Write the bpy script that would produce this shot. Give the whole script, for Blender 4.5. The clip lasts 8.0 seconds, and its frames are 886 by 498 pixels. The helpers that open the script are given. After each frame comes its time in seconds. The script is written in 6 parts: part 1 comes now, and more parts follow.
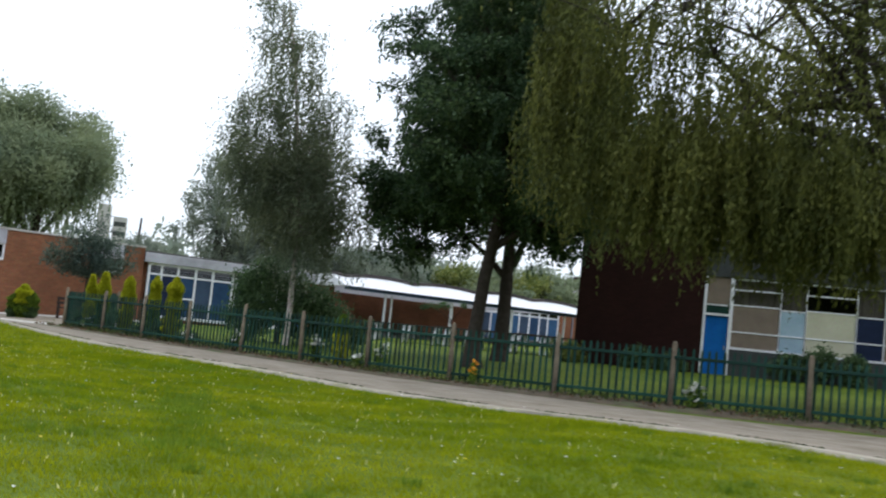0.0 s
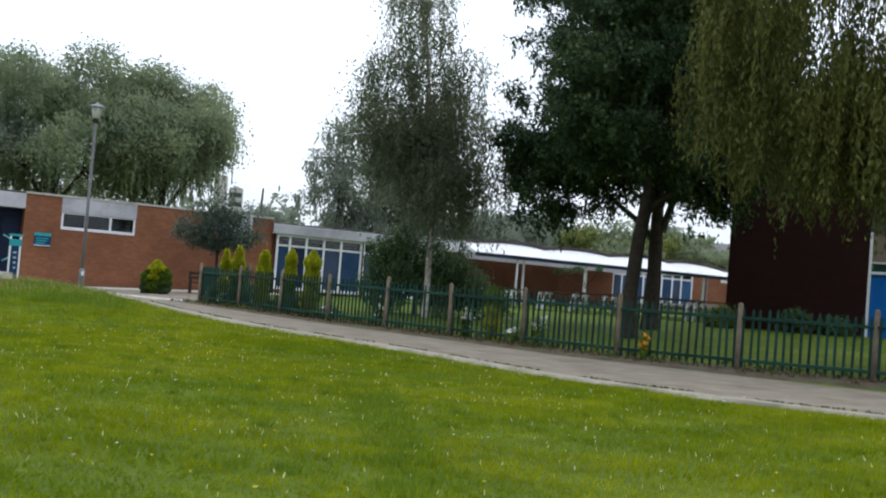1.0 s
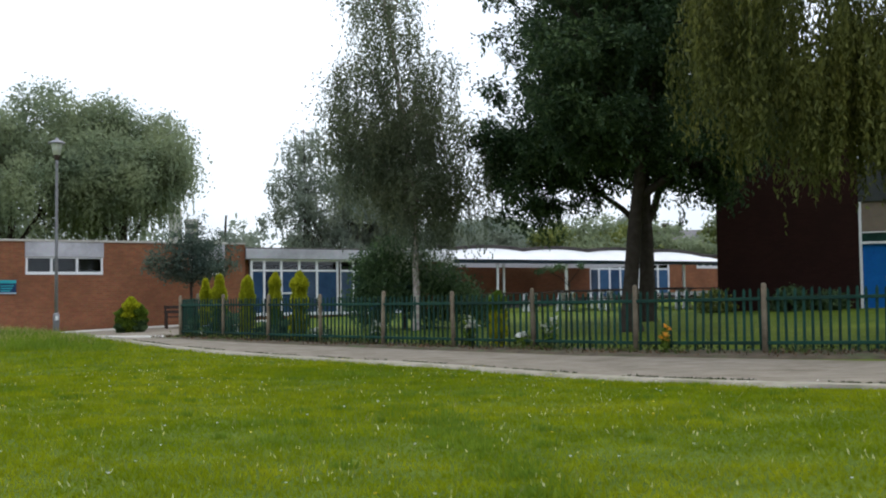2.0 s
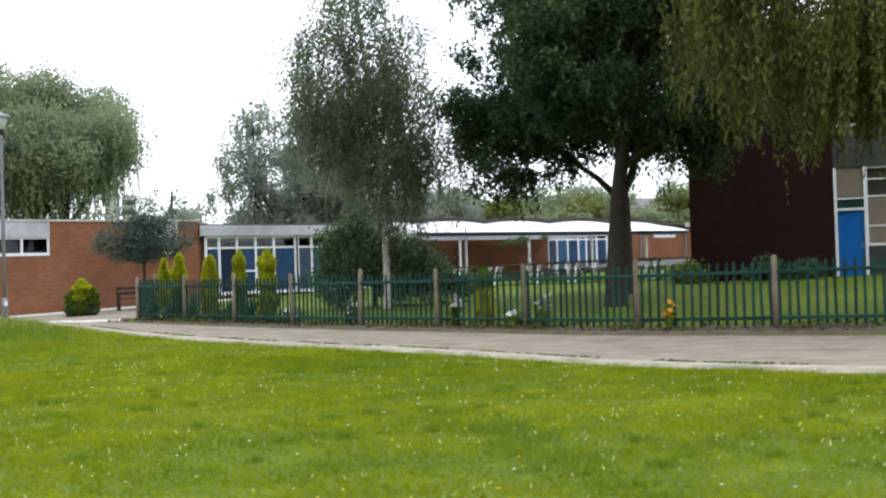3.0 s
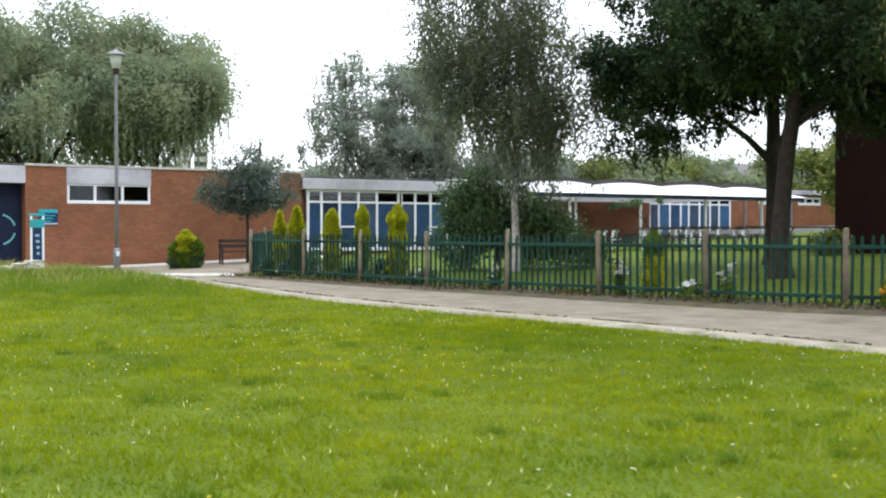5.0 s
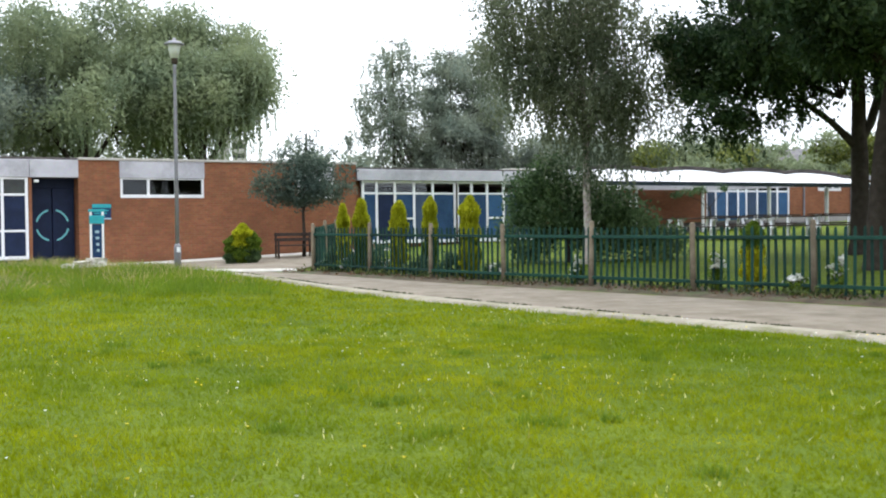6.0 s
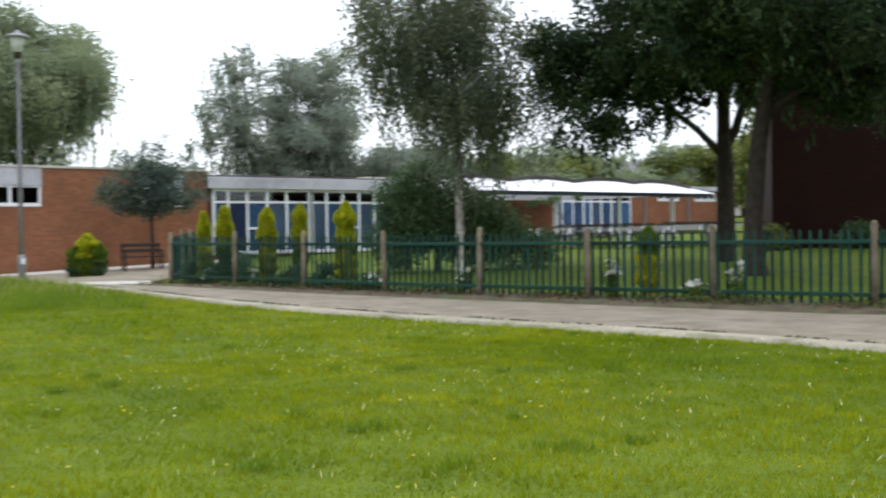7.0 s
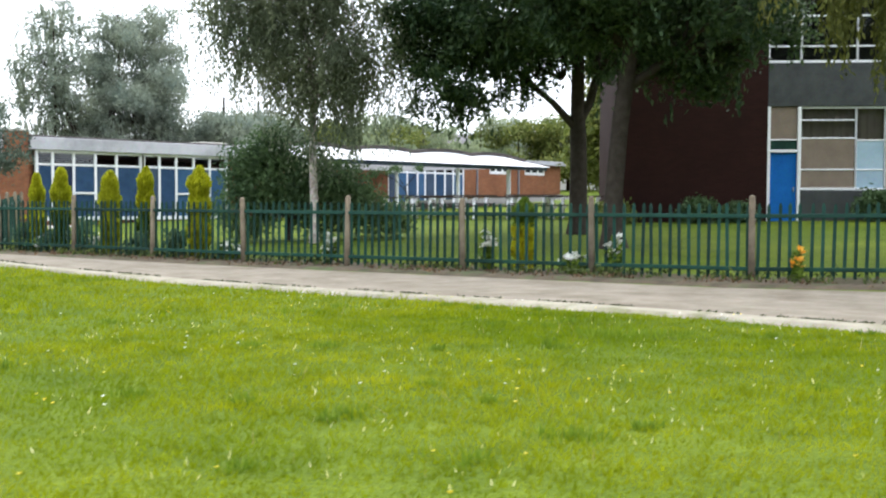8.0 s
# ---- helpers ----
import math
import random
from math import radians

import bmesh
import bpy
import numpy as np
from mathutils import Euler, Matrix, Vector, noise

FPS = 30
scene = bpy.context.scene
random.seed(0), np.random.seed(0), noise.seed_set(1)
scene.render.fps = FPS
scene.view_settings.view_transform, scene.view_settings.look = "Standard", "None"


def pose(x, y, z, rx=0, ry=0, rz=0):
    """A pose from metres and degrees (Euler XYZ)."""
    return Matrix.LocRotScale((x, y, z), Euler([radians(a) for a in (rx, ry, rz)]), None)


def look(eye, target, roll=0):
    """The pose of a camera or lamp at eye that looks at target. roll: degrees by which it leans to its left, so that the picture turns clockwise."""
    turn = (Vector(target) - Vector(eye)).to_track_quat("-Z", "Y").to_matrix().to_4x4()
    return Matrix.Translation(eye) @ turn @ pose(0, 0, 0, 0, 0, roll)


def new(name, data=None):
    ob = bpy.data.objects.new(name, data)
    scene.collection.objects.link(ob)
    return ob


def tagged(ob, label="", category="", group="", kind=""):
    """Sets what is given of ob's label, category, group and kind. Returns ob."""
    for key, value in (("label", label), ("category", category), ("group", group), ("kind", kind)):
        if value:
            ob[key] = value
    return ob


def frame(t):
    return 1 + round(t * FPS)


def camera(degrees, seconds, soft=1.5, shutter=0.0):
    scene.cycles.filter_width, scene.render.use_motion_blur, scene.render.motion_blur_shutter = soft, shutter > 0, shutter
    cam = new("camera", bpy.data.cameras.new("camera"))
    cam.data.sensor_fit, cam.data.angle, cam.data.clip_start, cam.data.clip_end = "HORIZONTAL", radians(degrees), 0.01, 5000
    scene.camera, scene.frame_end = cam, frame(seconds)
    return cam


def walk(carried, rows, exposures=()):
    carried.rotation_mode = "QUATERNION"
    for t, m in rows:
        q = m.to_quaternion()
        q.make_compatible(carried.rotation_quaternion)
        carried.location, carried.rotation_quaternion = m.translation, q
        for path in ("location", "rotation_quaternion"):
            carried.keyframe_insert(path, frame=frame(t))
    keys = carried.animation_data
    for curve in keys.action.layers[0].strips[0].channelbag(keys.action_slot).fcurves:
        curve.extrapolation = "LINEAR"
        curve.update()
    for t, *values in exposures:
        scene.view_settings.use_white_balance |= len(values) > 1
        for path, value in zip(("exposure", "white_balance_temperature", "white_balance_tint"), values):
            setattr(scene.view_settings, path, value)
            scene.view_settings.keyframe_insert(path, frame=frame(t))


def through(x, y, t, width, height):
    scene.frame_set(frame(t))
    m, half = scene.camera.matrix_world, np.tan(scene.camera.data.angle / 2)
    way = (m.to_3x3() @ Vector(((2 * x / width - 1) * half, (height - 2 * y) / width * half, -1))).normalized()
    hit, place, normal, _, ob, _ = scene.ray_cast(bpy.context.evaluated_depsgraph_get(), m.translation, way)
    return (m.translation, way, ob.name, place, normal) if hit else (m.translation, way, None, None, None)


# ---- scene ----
cam = camera(44.0, 8.0, soft=2.0, shutter=0.25)
PATH = [
    (0, (0.374, -7.015, 0.965), (1.496, -5.367, 1.123), 5.9),
    (0.3, (0.656, -6.033, 1.031), (1.71, -4.338, 1.157), 6.0),
    (0.6, (0.733, -5.27, 1.04), (1.714, -3.533, 1.183), 6.0),
    (0.8, (0.609, -5.042, 1.057), (1.571, -3.293, 1.178), 5.6),
    (1, (0.475, -5.005, 1.104), (1.436, -3.252, 1.175), 4.6),
    (1.3, (0.352, -4.905, 1.115), (1.323, -3.157, 1.142), 2.4),
    (1.5, (0.299, -4.645, 1.062), (1.28, -2.903, 1.121), 0.7),
    (1.7, (0.266, -4.26, 1.031), (1.263, -2.529, 1.125), -0.3),
    (2.8, (0.323, -2.37, 1.142), (1.438, -0.711, 1.209), -1.1),
    (3, (0.226, -2.106, 1.177), (1.343, -0.448, 1.217), -1.8),
    (3.5, (0.086, -1.475, 1.129), (1.17, 0.206, 1.104), -2.6),
    (4, (-0.001, -0.741, 1.134), (1.066, 0.951, 1.104), -1.2),
    (4.5, (-0.125, -0.043, 1.193), (0.925, 1.658, 1.165), 0.0),
    (4.7, (-0.158, 0.224, 1.194), (0.883, 1.931, 1.167), 0.1),
    (6, (-0.382, 2.001, 1.286), (0.584, 3.752, 1.236), -0.6),
    (6.5, (-0.531, 2.462, 1.224), (0.429, 4.216, 1.177), -0.4),
    (6.8, (-0.614, 2.897, 1.205), (0.465, 4.58, 1.167), -0.5),
    (7, (-0.668, 3.421, 1.193), (0.557, 5.002, 1.162), -0.8),
    (7.2, (-0.568, 3.739, 1.144), (0.774, 5.222, 1.127), -0.5),
    (7.5, (-0.55, 4.093, 1.181), (0.9, 5.47, 1.178), -0.2),
    (8, (-0.905, 4.57, 1.165), (0.565, 5.923, 1.079), 0.2),
]
EXPOSURE = [(0, 0.03, 6180, 10), (0.2, 0.32, 6180, 10), (0.5, 0.46, 6180, 10), (0.8, -0.08, 6180, 10), (1.0, -0.07, 6180, 10), (1.7, -0.17, 6180, 10), (2.8, 0.48, 6380, 10), (3.5, 0.6, 6380, 10), (4.5, 0.66, 6380, 10), (6.5, 0.68, 6380, 10), (7.0, 0.38, 6380, 10), (7.5, 0.78, 6380, 10), (8.0, 0.98, 6380, 10)]
walk(cam, [(t, look(eye, target, roll)) for t, eye, target, roll in PATH], EXPOSURE)

# ---------------------------------------------------------------- light
SUN_ELEV, SUN_TURN = radians(57), radians(70)
world = bpy.data.worlds.new("sky")
scene.world = world
world.use_nodes = True
wn, wl = world.node_tree.nodes, world.node_tree.links
wn.clear()
w_out = wn.new("ShaderNodeOutputWorld")
w_bg = wn.new("ShaderNodeBackground")
w_sky = wn.new("ShaderNodeTexSky")
w_sky.sky_type = "NISHITA"
w_sky.sun_disc = False
w_sky.sun_elevation, w_sky.sun_rotation = SUN_ELEV, SUN_TURN
w_co = wn.new("ShaderNodeTexCoord")
w_no = wn.new("ShaderNodeTexNoise")
w_no.inputs["Scale"].default_value = 3.2
w_no.inputs["Detail"].default_value = 7
w_rp = wn.new("ShaderNodeValToRGB")
w_rp.color_ramp.elements[0].position, w_rp.color_ramp.elements[0].color = 0.32, (9.2, 9.8, 10.7, 1)
w_rp.color_ramp.elements[1].position, w_rp.color_ramp.elements[1].color = 0.62, (11.6, 12.1, 12.8, 1)
w_mx = wn.new("ShaderNodeMix")
w_mx.data_type = "RGBA"
w_mx.inputs["Factor"].default_value = 0.88
w_bg.inputs["Strength"].default_value = 0.088
wl.new(w_co.outputs["Generated"], w_no.inputs["Vector"])
wl.new(w_no.outputs["Fac"], w_rp.inputs["Fac"])
wl.new(w_sky.outputs["Color"], w_mx.inputs["A"])
wl.new(w_rp.outputs["Color"], w_mx.inputs["B"])
w_sep = wn.new("ShaderNodeSeparateXYZ")
w_up = wn.new("ShaderNodeValToRGB")
w_up.color_ramp.elements[0].position, w_up.color_ramp.elements[0].color = 0.0, (1.0, 1.0, 1.0, 1)
w_up.color_ramp.elements[1].position, w_up.color_ramp.elements[1].color = 0.95, (2.7, 2.7, 2.7, 1)
w_gr = wn.new("ShaderNodeMix")
w_gr.data_type, w_gr.blend_type = "RGBA", "MULTIPLY"
w_gr.inputs["Factor"].default_value = 1.0
wl.new(w_co.outputs["Generated"], w_sep.inputs["Vector"])
wl.new(w_sep.outputs["Z"], w_up.inputs["Fac"])
wl.new(w_mx.outputs["Result"], w_gr.inputs["A"])
wl.new(w_up.outputs["Color"], w_gr.inputs["B"])
# the veiled sun makes its half of the sky brighter
w_dot = wn.new("ShaderNodeVectorMath")
w_dot.operation = "DOT_PRODUCT"
w_dot.inputs[1].default_value = (0.5 * math.sin(SUN_TURN), 0.5 * math.cos(SUN_TURN), 0.0)
w_half = wn.new("ShaderNodeMath")
w_half.operation = "ADD"
w_half.inputs[1].default_value = 0.5
w_side = wn.new("ShaderNodeValToRGB")
w_side.color_ramp.elements[0].position, w_side.color_ramp.elements[0].color = 0.05, (0.62, 0.63, 0.65, 1)
w_side.color_ramp.elements[1].position, w_side.color_ramp.elements[1].color = 0.72, (1.05, 1.05, 1.05, 1)
w_sd = wn.new("ShaderNodeMix")
w_sd.data_type, w_sd.blend_type = "RGBA", "MULTIPLY"
w_sd.inputs["Factor"].default_value = 1.0
wl.new(w_co.outputs["Generated"], w_dot.inputs[0])
wl.new(w_dot.outputs["Value"], w_half.inputs[0])
wl.new(w_half.outputs["Value"], w_side.inputs["Fac"])
wl.new(w_gr.outputs["Result"], w_sd.inputs["A"])
wl.new(w_side.outputs["Color"], w_sd.inputs["B"])
wl.new(w_sd.outputs["Result"], w_bg.inputs["Color"])
wl.new(w_bg.outputs["Background"], w_out.inputs["Surface"])

sun_data = bpy.data.lights.new("sun", "SUN")
sun_data.energy, sun_data.angle, sun_data.color = 0.8, radians(28), (1.0, 0.95, 0.85)
sun = new("sun", sun_data)
sun.matrix_world = look((30 * math.sin(SUN_TURN), 30 * math.cos(SUN_TURN), 30 * math.tan(SUN_ELEV)), (0, 0, 0))


# ---------------------------------------------------------------- materials
def principled(name):
    m = bpy.data.materials.new(name)
    m.use_nodes = True
    return m, m.node_tree.nodes, m.node_tree.links, m.node_tree.nodes["Principled BSDF"]


def node(nodes, kind, **values):
    n = nodes.new(kind)
    for k, v in values.items():
        n.inputs[k.replace("_", " ")].default_value = v
    return n


def ramp(nodes, links, fac, stops):
    r = nodes.new("ShaderNodeValToRGB")
    while len(r.color_ramp.elements) < len(stops):
        r.color_ramp.elements.new(0.5)
    for e, (p, c) in zip(r.color_ramp.elements, stops):
        e.position, e.color = p, (*c, 1)
    links.new(fac, r.inputs["Fac"])
    return r.outputs["Color"]


def mixed(nodes, links, kind, fac, a, b):
    m = nodes.new("ShaderNodeMix")
    m.data_type, m.blend_type = "RGBA", kind
    for key, v in (("Factor", fac), ("A", a), ("B", b)):
        if hasattr(v, "is_output"):
            links.new(v, m.inputs[key])
        else:
            m.inputs[key].default_value = v if key == "Factor" else (*v, 1)
    return m.outputs["Result"]


def bump(nodes, links, b, height, strength, dist):
    n = node(nodes, "ShaderNodeBump", Strength=strength, Distance=dist)
    links.new(height, n.inputs["Height"])
    links.new(n.outputs["Normal"], b.inputs["Normal"])


def surface(name, c1, c2, scale=3.0, rough=0.8, fine=40.0, metal=0.0, relief=0.3, per_object=0.0, dirt=None):
    """Paint, wood, stone and the like: blotches, grain and a little relief."""
    m, n, l, b = principled(name)
    co = n.new("ShaderNodeTexCoord")
    big = node(n, "ShaderNodeTexNoise", Scale=scale, Detail=5.0, Roughness=0.6)
    small = node(n, "ShaderNodeTexNoise", Scale=fine, Detail=3.0)
    l.new(co.outputs["Object"], big.inputs["Vector"])
    l.new(co.outputs["Object"], small.inputs["Vector"])
    col = ramp(n, l, big.outputs["Fac"], [(0.3, c1), (0.7, c2)])
    col = mixed(n, l, "OVERLAY", 0.3, col, small.outputs["Color"])
    if per_object:
        info = n.new("ShaderNodeObjectInfo")
        tone = ramp(n, l, info.outputs["Random"], [(0, (1 - per_object,) * 3), (1, (1 + per_object,) * 3)])
        col = mixed(n, l, "MULTIPLY", 1.0, col, tone)
    if dirt:
        d = node(n, "ShaderNodeTexNoise", Scale=scale * 0.45, Detail=8.0, Roughness=0.7)
        l.new(co.outputs["Object"], d.inputs["Vector"])
        f = ramp(n, l, d.outputs["Fac"], [(0.5, (0, 0, 0)), (0.68, (1, 1, 1))])
        col = mixed(n, l, "MIX", f, col, dirt)
    l.new(col, b.inputs["Base Color"])
    b.inputs["Roughness"].default_value, b.inputs["Metallic"].default_value = rough, metal
    b.inputs["Specular IOR Level"].default_value = 0.5 if rough < 0.5 else 0.22
    bump(n, l, b, small.outputs["Fac"], relief, 0.01)
    return m


def leafage(name, dark, mid, light, through=0.35, rough=0.55):
    """Leaves: each leaf has a tone of its own, and lets some light through."""
    m, n, l, b = principled(name)
    geo = n.new("ShaderNodeNewGeometry")
    co = n.new("ShaderNodeTexCoord")
    patch = node(n, "ShaderNodeTexNoise", Scale=0.55, Detail=3.0)
    l.new(co.outputs["Object"], patch.inputs["Vector"])
    each = ramp(n, l, geo.outputs["Random Per Island"], [(0, dark), (0.5, mid), (1, light)])
    tone = ramp(n, l, patch.outputs["Fac"], [(0.3, (0.72, 0.78, 0.8)), (0.7, (1.22, 1.15, 1.0))])
    col = mixed(n, l, "MULTIPLY", 1.0, each, tone)
    l.new(col, b.inputs["Base Color"])
    b.inputs["Roughness"].default_value = rough
    b.inputs["Specular IOR Level"].default_value = 0.15
    tr = n.new("ShaderNodeBsdfTranslucent")
    l.new(col, tr.inputs["Color"])
    mx = n.new("ShaderNodeMixShader")
    mx.inputs["Fac"].default_value = through
    l.new(b.outputs["BSDF"], mx.inputs[1])
    l.new(tr.outputs["BSDF"], mx.inputs[2])
    l.new(mx.outputs["Shader"], n["Material Output"].inputs["Surface"])
    return m


def brickwork(name, c1, c2, mortar, stain):
    m, n, l, b = principled(name)
    co = n.new("ShaderNodeTexCoord")
    sep = n.new("ShaderNodeSeparateXYZ")
    l.new(co.outputs["Object"], sep.inputs["Vector"])
    add = n.new("ShaderNodeMath")
    l.new(sep.outputs["X"], add.inputs[0])
    l.new(sep.outputs["Y"], add.inputs[1])
    com = n.new("ShaderNodeCombineXYZ")
    l.new(add.outputs["Value"], com.inputs["X"])
    l.new(sep.outputs["Z"], com.inputs["Y"])
    br = node(n, "ShaderNodeTexBrick", Scale=1.0, Mortar_Size=0.006, Bias=0.0, Brick_Width=0.225, Row_Height=0.075)
    br.inputs["Color1"].default_value, br.inputs["Color2"].default_value, br.inputs["Mortar"].default_value = (*c1, 1), (*c2, 1), (*mortar, 1)
    l.new(com.outputs["Vector"], br.inputs["Vector"])
    big = node(n, "ShaderNodeTexNoise", Scale=0.7, Detail=6.0, Roughness=0.65)
    l.new(co.outputs["Object"], big.inputs["Vector"])
    f = ramp(n, l, big.outputs["Fac"], [(0.42, (0, 0, 0)), (0.72, (0.75, 0.75, 0.75))])
    col = mixed(n, l, "MIX", f, br.outputs["Color"], stain)
    fine = node(n, "ShaderNodeTexNoise", Scale=22.0, Detail=3.0)
    l.new(co.outputs["Object"], fine.inputs["Vector"])
    col = mixed(n, l, "OVERLAY", 0.35, col, fine.outputs["Color"])
    l.new(col, b.inputs["Base Color"])
    b.inputs["Roughness"].default_value = 0.9
    b.inputs["Specular IOR Level"].default_value = 0.1
    inv = n.new("ShaderNodeMath")
    inv.operation = "SUBTRACT"
    inv.inputs[0].default_value = 1.0
    l.new(br.outputs["Fac"], inv.inputs[1])
    bump(n, l, b, inv.outputs["Value"], 0.5, 0.008)
    return m


def glass(name, tint):
    m, n, l, b = principled(name)
    n.remove(b)
    clear = n.new("ShaderNodeBsdfTransparent")
    clear.inputs["Color"].default_value = (*tint, 1)
    shine = n.new("ShaderNodeBsdfGlossy")
    shine.inputs["Roughness"].default_value = 0.03
    fr = node(n, "ShaderNodeFresnel", IOR=1.5)
    mx = n.new("ShaderNodeMixShader")
    l.new(fr.outputs["Fac"], mx.inputs["Fac"])
    l.new(clear.outputs["BSDF"], mx.inputs[1])
    l.new(shine.outputs["BSDF"], mx.inputs[2])
    l.new(mx.outputs["Shader"], n["Material Output"].inputs["Surface"])
    return m


def grass_ground(name):
    m, n, l, b = principled(name)
    co = n.new("ShaderNodeTexCoord")
    a = node(n, "ShaderNodeTexNoise", Scale=0.16, Detail=6.0, Roughness=0.6)
    c = node(n, "ShaderNodeTexNoise", Scale=1.7, Detail=6.0, Roughness=0.7)
    d = node(n, "ShaderNodeTexNoise", Scale=38.0, Detail=4.0)
    for t in (a, c, d):
        l.new(co.outputs["Object"], t.inputs["Vector"])
    col = ramp(n, l, a.outputs["Fac"], [(0.32, (0.066, 0.105, 0.007)), (0.68, (0.112, 0.15, 0.01))])
    mid = ramp(n, l, c.outputs["Fac"], [(0.3, (0.62, 0.7, 0.6)), (0.72, (1.3, 1.22, 1.1))])
    col = mixed(n, l, "MULTIPLY", 0.85, col, mid)
    dry = ramp(n, l, c.outputs["Fac"], [(0.62, (0, 0, 0)), (0.8, (0.4, 0.4, 0.4))])
    col = mixed(n, l, "MIX", dry, col, (0.2, 0.19, 0.05))
    fine = ramp(n, l, d.outputs["Fac"], [(0.3, (0.55, 0.6, 0.5)), (0.7, (1.35, 1.3, 1.25))])
    col = mixed(n, l, "MULTIPLY", 0.7, col, fine)
    l.new(col, b.inputs["Base Color"])
    b.inputs["Roughness"].default_value = 0.95
    b.inputs["Specular IOR Level"].default_value = 0.15
    bump(n, l, b, d.outputs["Fac"], 0.8, 0.05)
    return m


def turf_blades(name):
    """Grass blades: a tone a blade, over broad and small patches."""
    m, n, l, b = principled(name)
    geo = n.new("ShaderNodeNewGeometry")
    co = n.new("ShaderNodeTexCoord")
    col = ramp(n, l, geo.outputs["Random Per Island"], [(0, (0.168, 0.218, 0.006)), (0.5, (0.186, 0.241, 0.007)), (1, (0.206, 0.262, 0.011))])
    for scale, low, high, c1, c2 in ((0.35, 0.38, 0.64, (0.82, 0.88, 0.8), (1.32, 1.16, 0.95)), (1.3, 0.36, 0.66, (0.76, 0.82, 0.76), (1.24, 1.16, 1.05)), (4.2, 0.34, 0.66, (0.76, 0.8, 0.78), (1.2, 1.15, 1.1))):
        t = node(n, "ShaderNodeTexNoise", Scale=scale, Detail=4.0, Roughness=0.6)
        l.new(co.outputs["Object"], t.inputs["Vector"])
        col = mixed(n, l, "MULTIPLY", 1.0, col, ramp(n, l, t.outputs["Fac"], [(low, c1), (high, c2)]))
    l.new(col, b.inputs["Base Color"])
    b.inputs["Roughness"].default_value = 0.7
    b.inputs["Specular IOR Level"].default_value = 0.03
    tr = n.new("ShaderNodeBsdfTranslucent")
    l.new(col, tr.inputs["Color"])
    mx = n.new("ShaderNodeMixShader")
    mx.inputs["Fac"].default_value = 0.6
    l.new(b.outputs["BSDF"], mx.inputs[1])
    l.new(tr.outputs["BSDF"], mx.inputs[2])
    l.new(mx.outputs["Shader"], n["Material Output"].inputs["Surface"])
    return m


def thin_sheet(name, colour, through):
    """White sheeting that lets part of the daylight through."""
    m, n, l, b = principled(name)
    co = n.new("ShaderNodeTexCoord")
    dirt = node(n, "ShaderNodeTexNoise", Scale=1.3, Detail=6.0)
    l.new(co.outputs["Object"], dirt.inputs["Vector"])
    col = ramp(n, l, dirt.outputs["Fac"], [(0.35, tuple(0.9 * c for c in colour)), (0.65, colour)])
    l.new(col, b.inputs["Base Color"])
    b.inputs["Roughness"].default_value = 0.5
    tr = n.new("ShaderNodeBsdfTranslucent")
    l.new(col, tr.inputs["Color"])
    mx = n.new("ShaderNodeMixShader")
    mx.inputs["Fac"].default_value = through
    l.new(b.outputs["BSDF"], mx.inputs[1])
    l.new(tr.outputs["BSDF"], mx.inputs[2])
    l.new(mx.outputs["Shader"], n["Material Output"].inputs["Surface"])
    return m


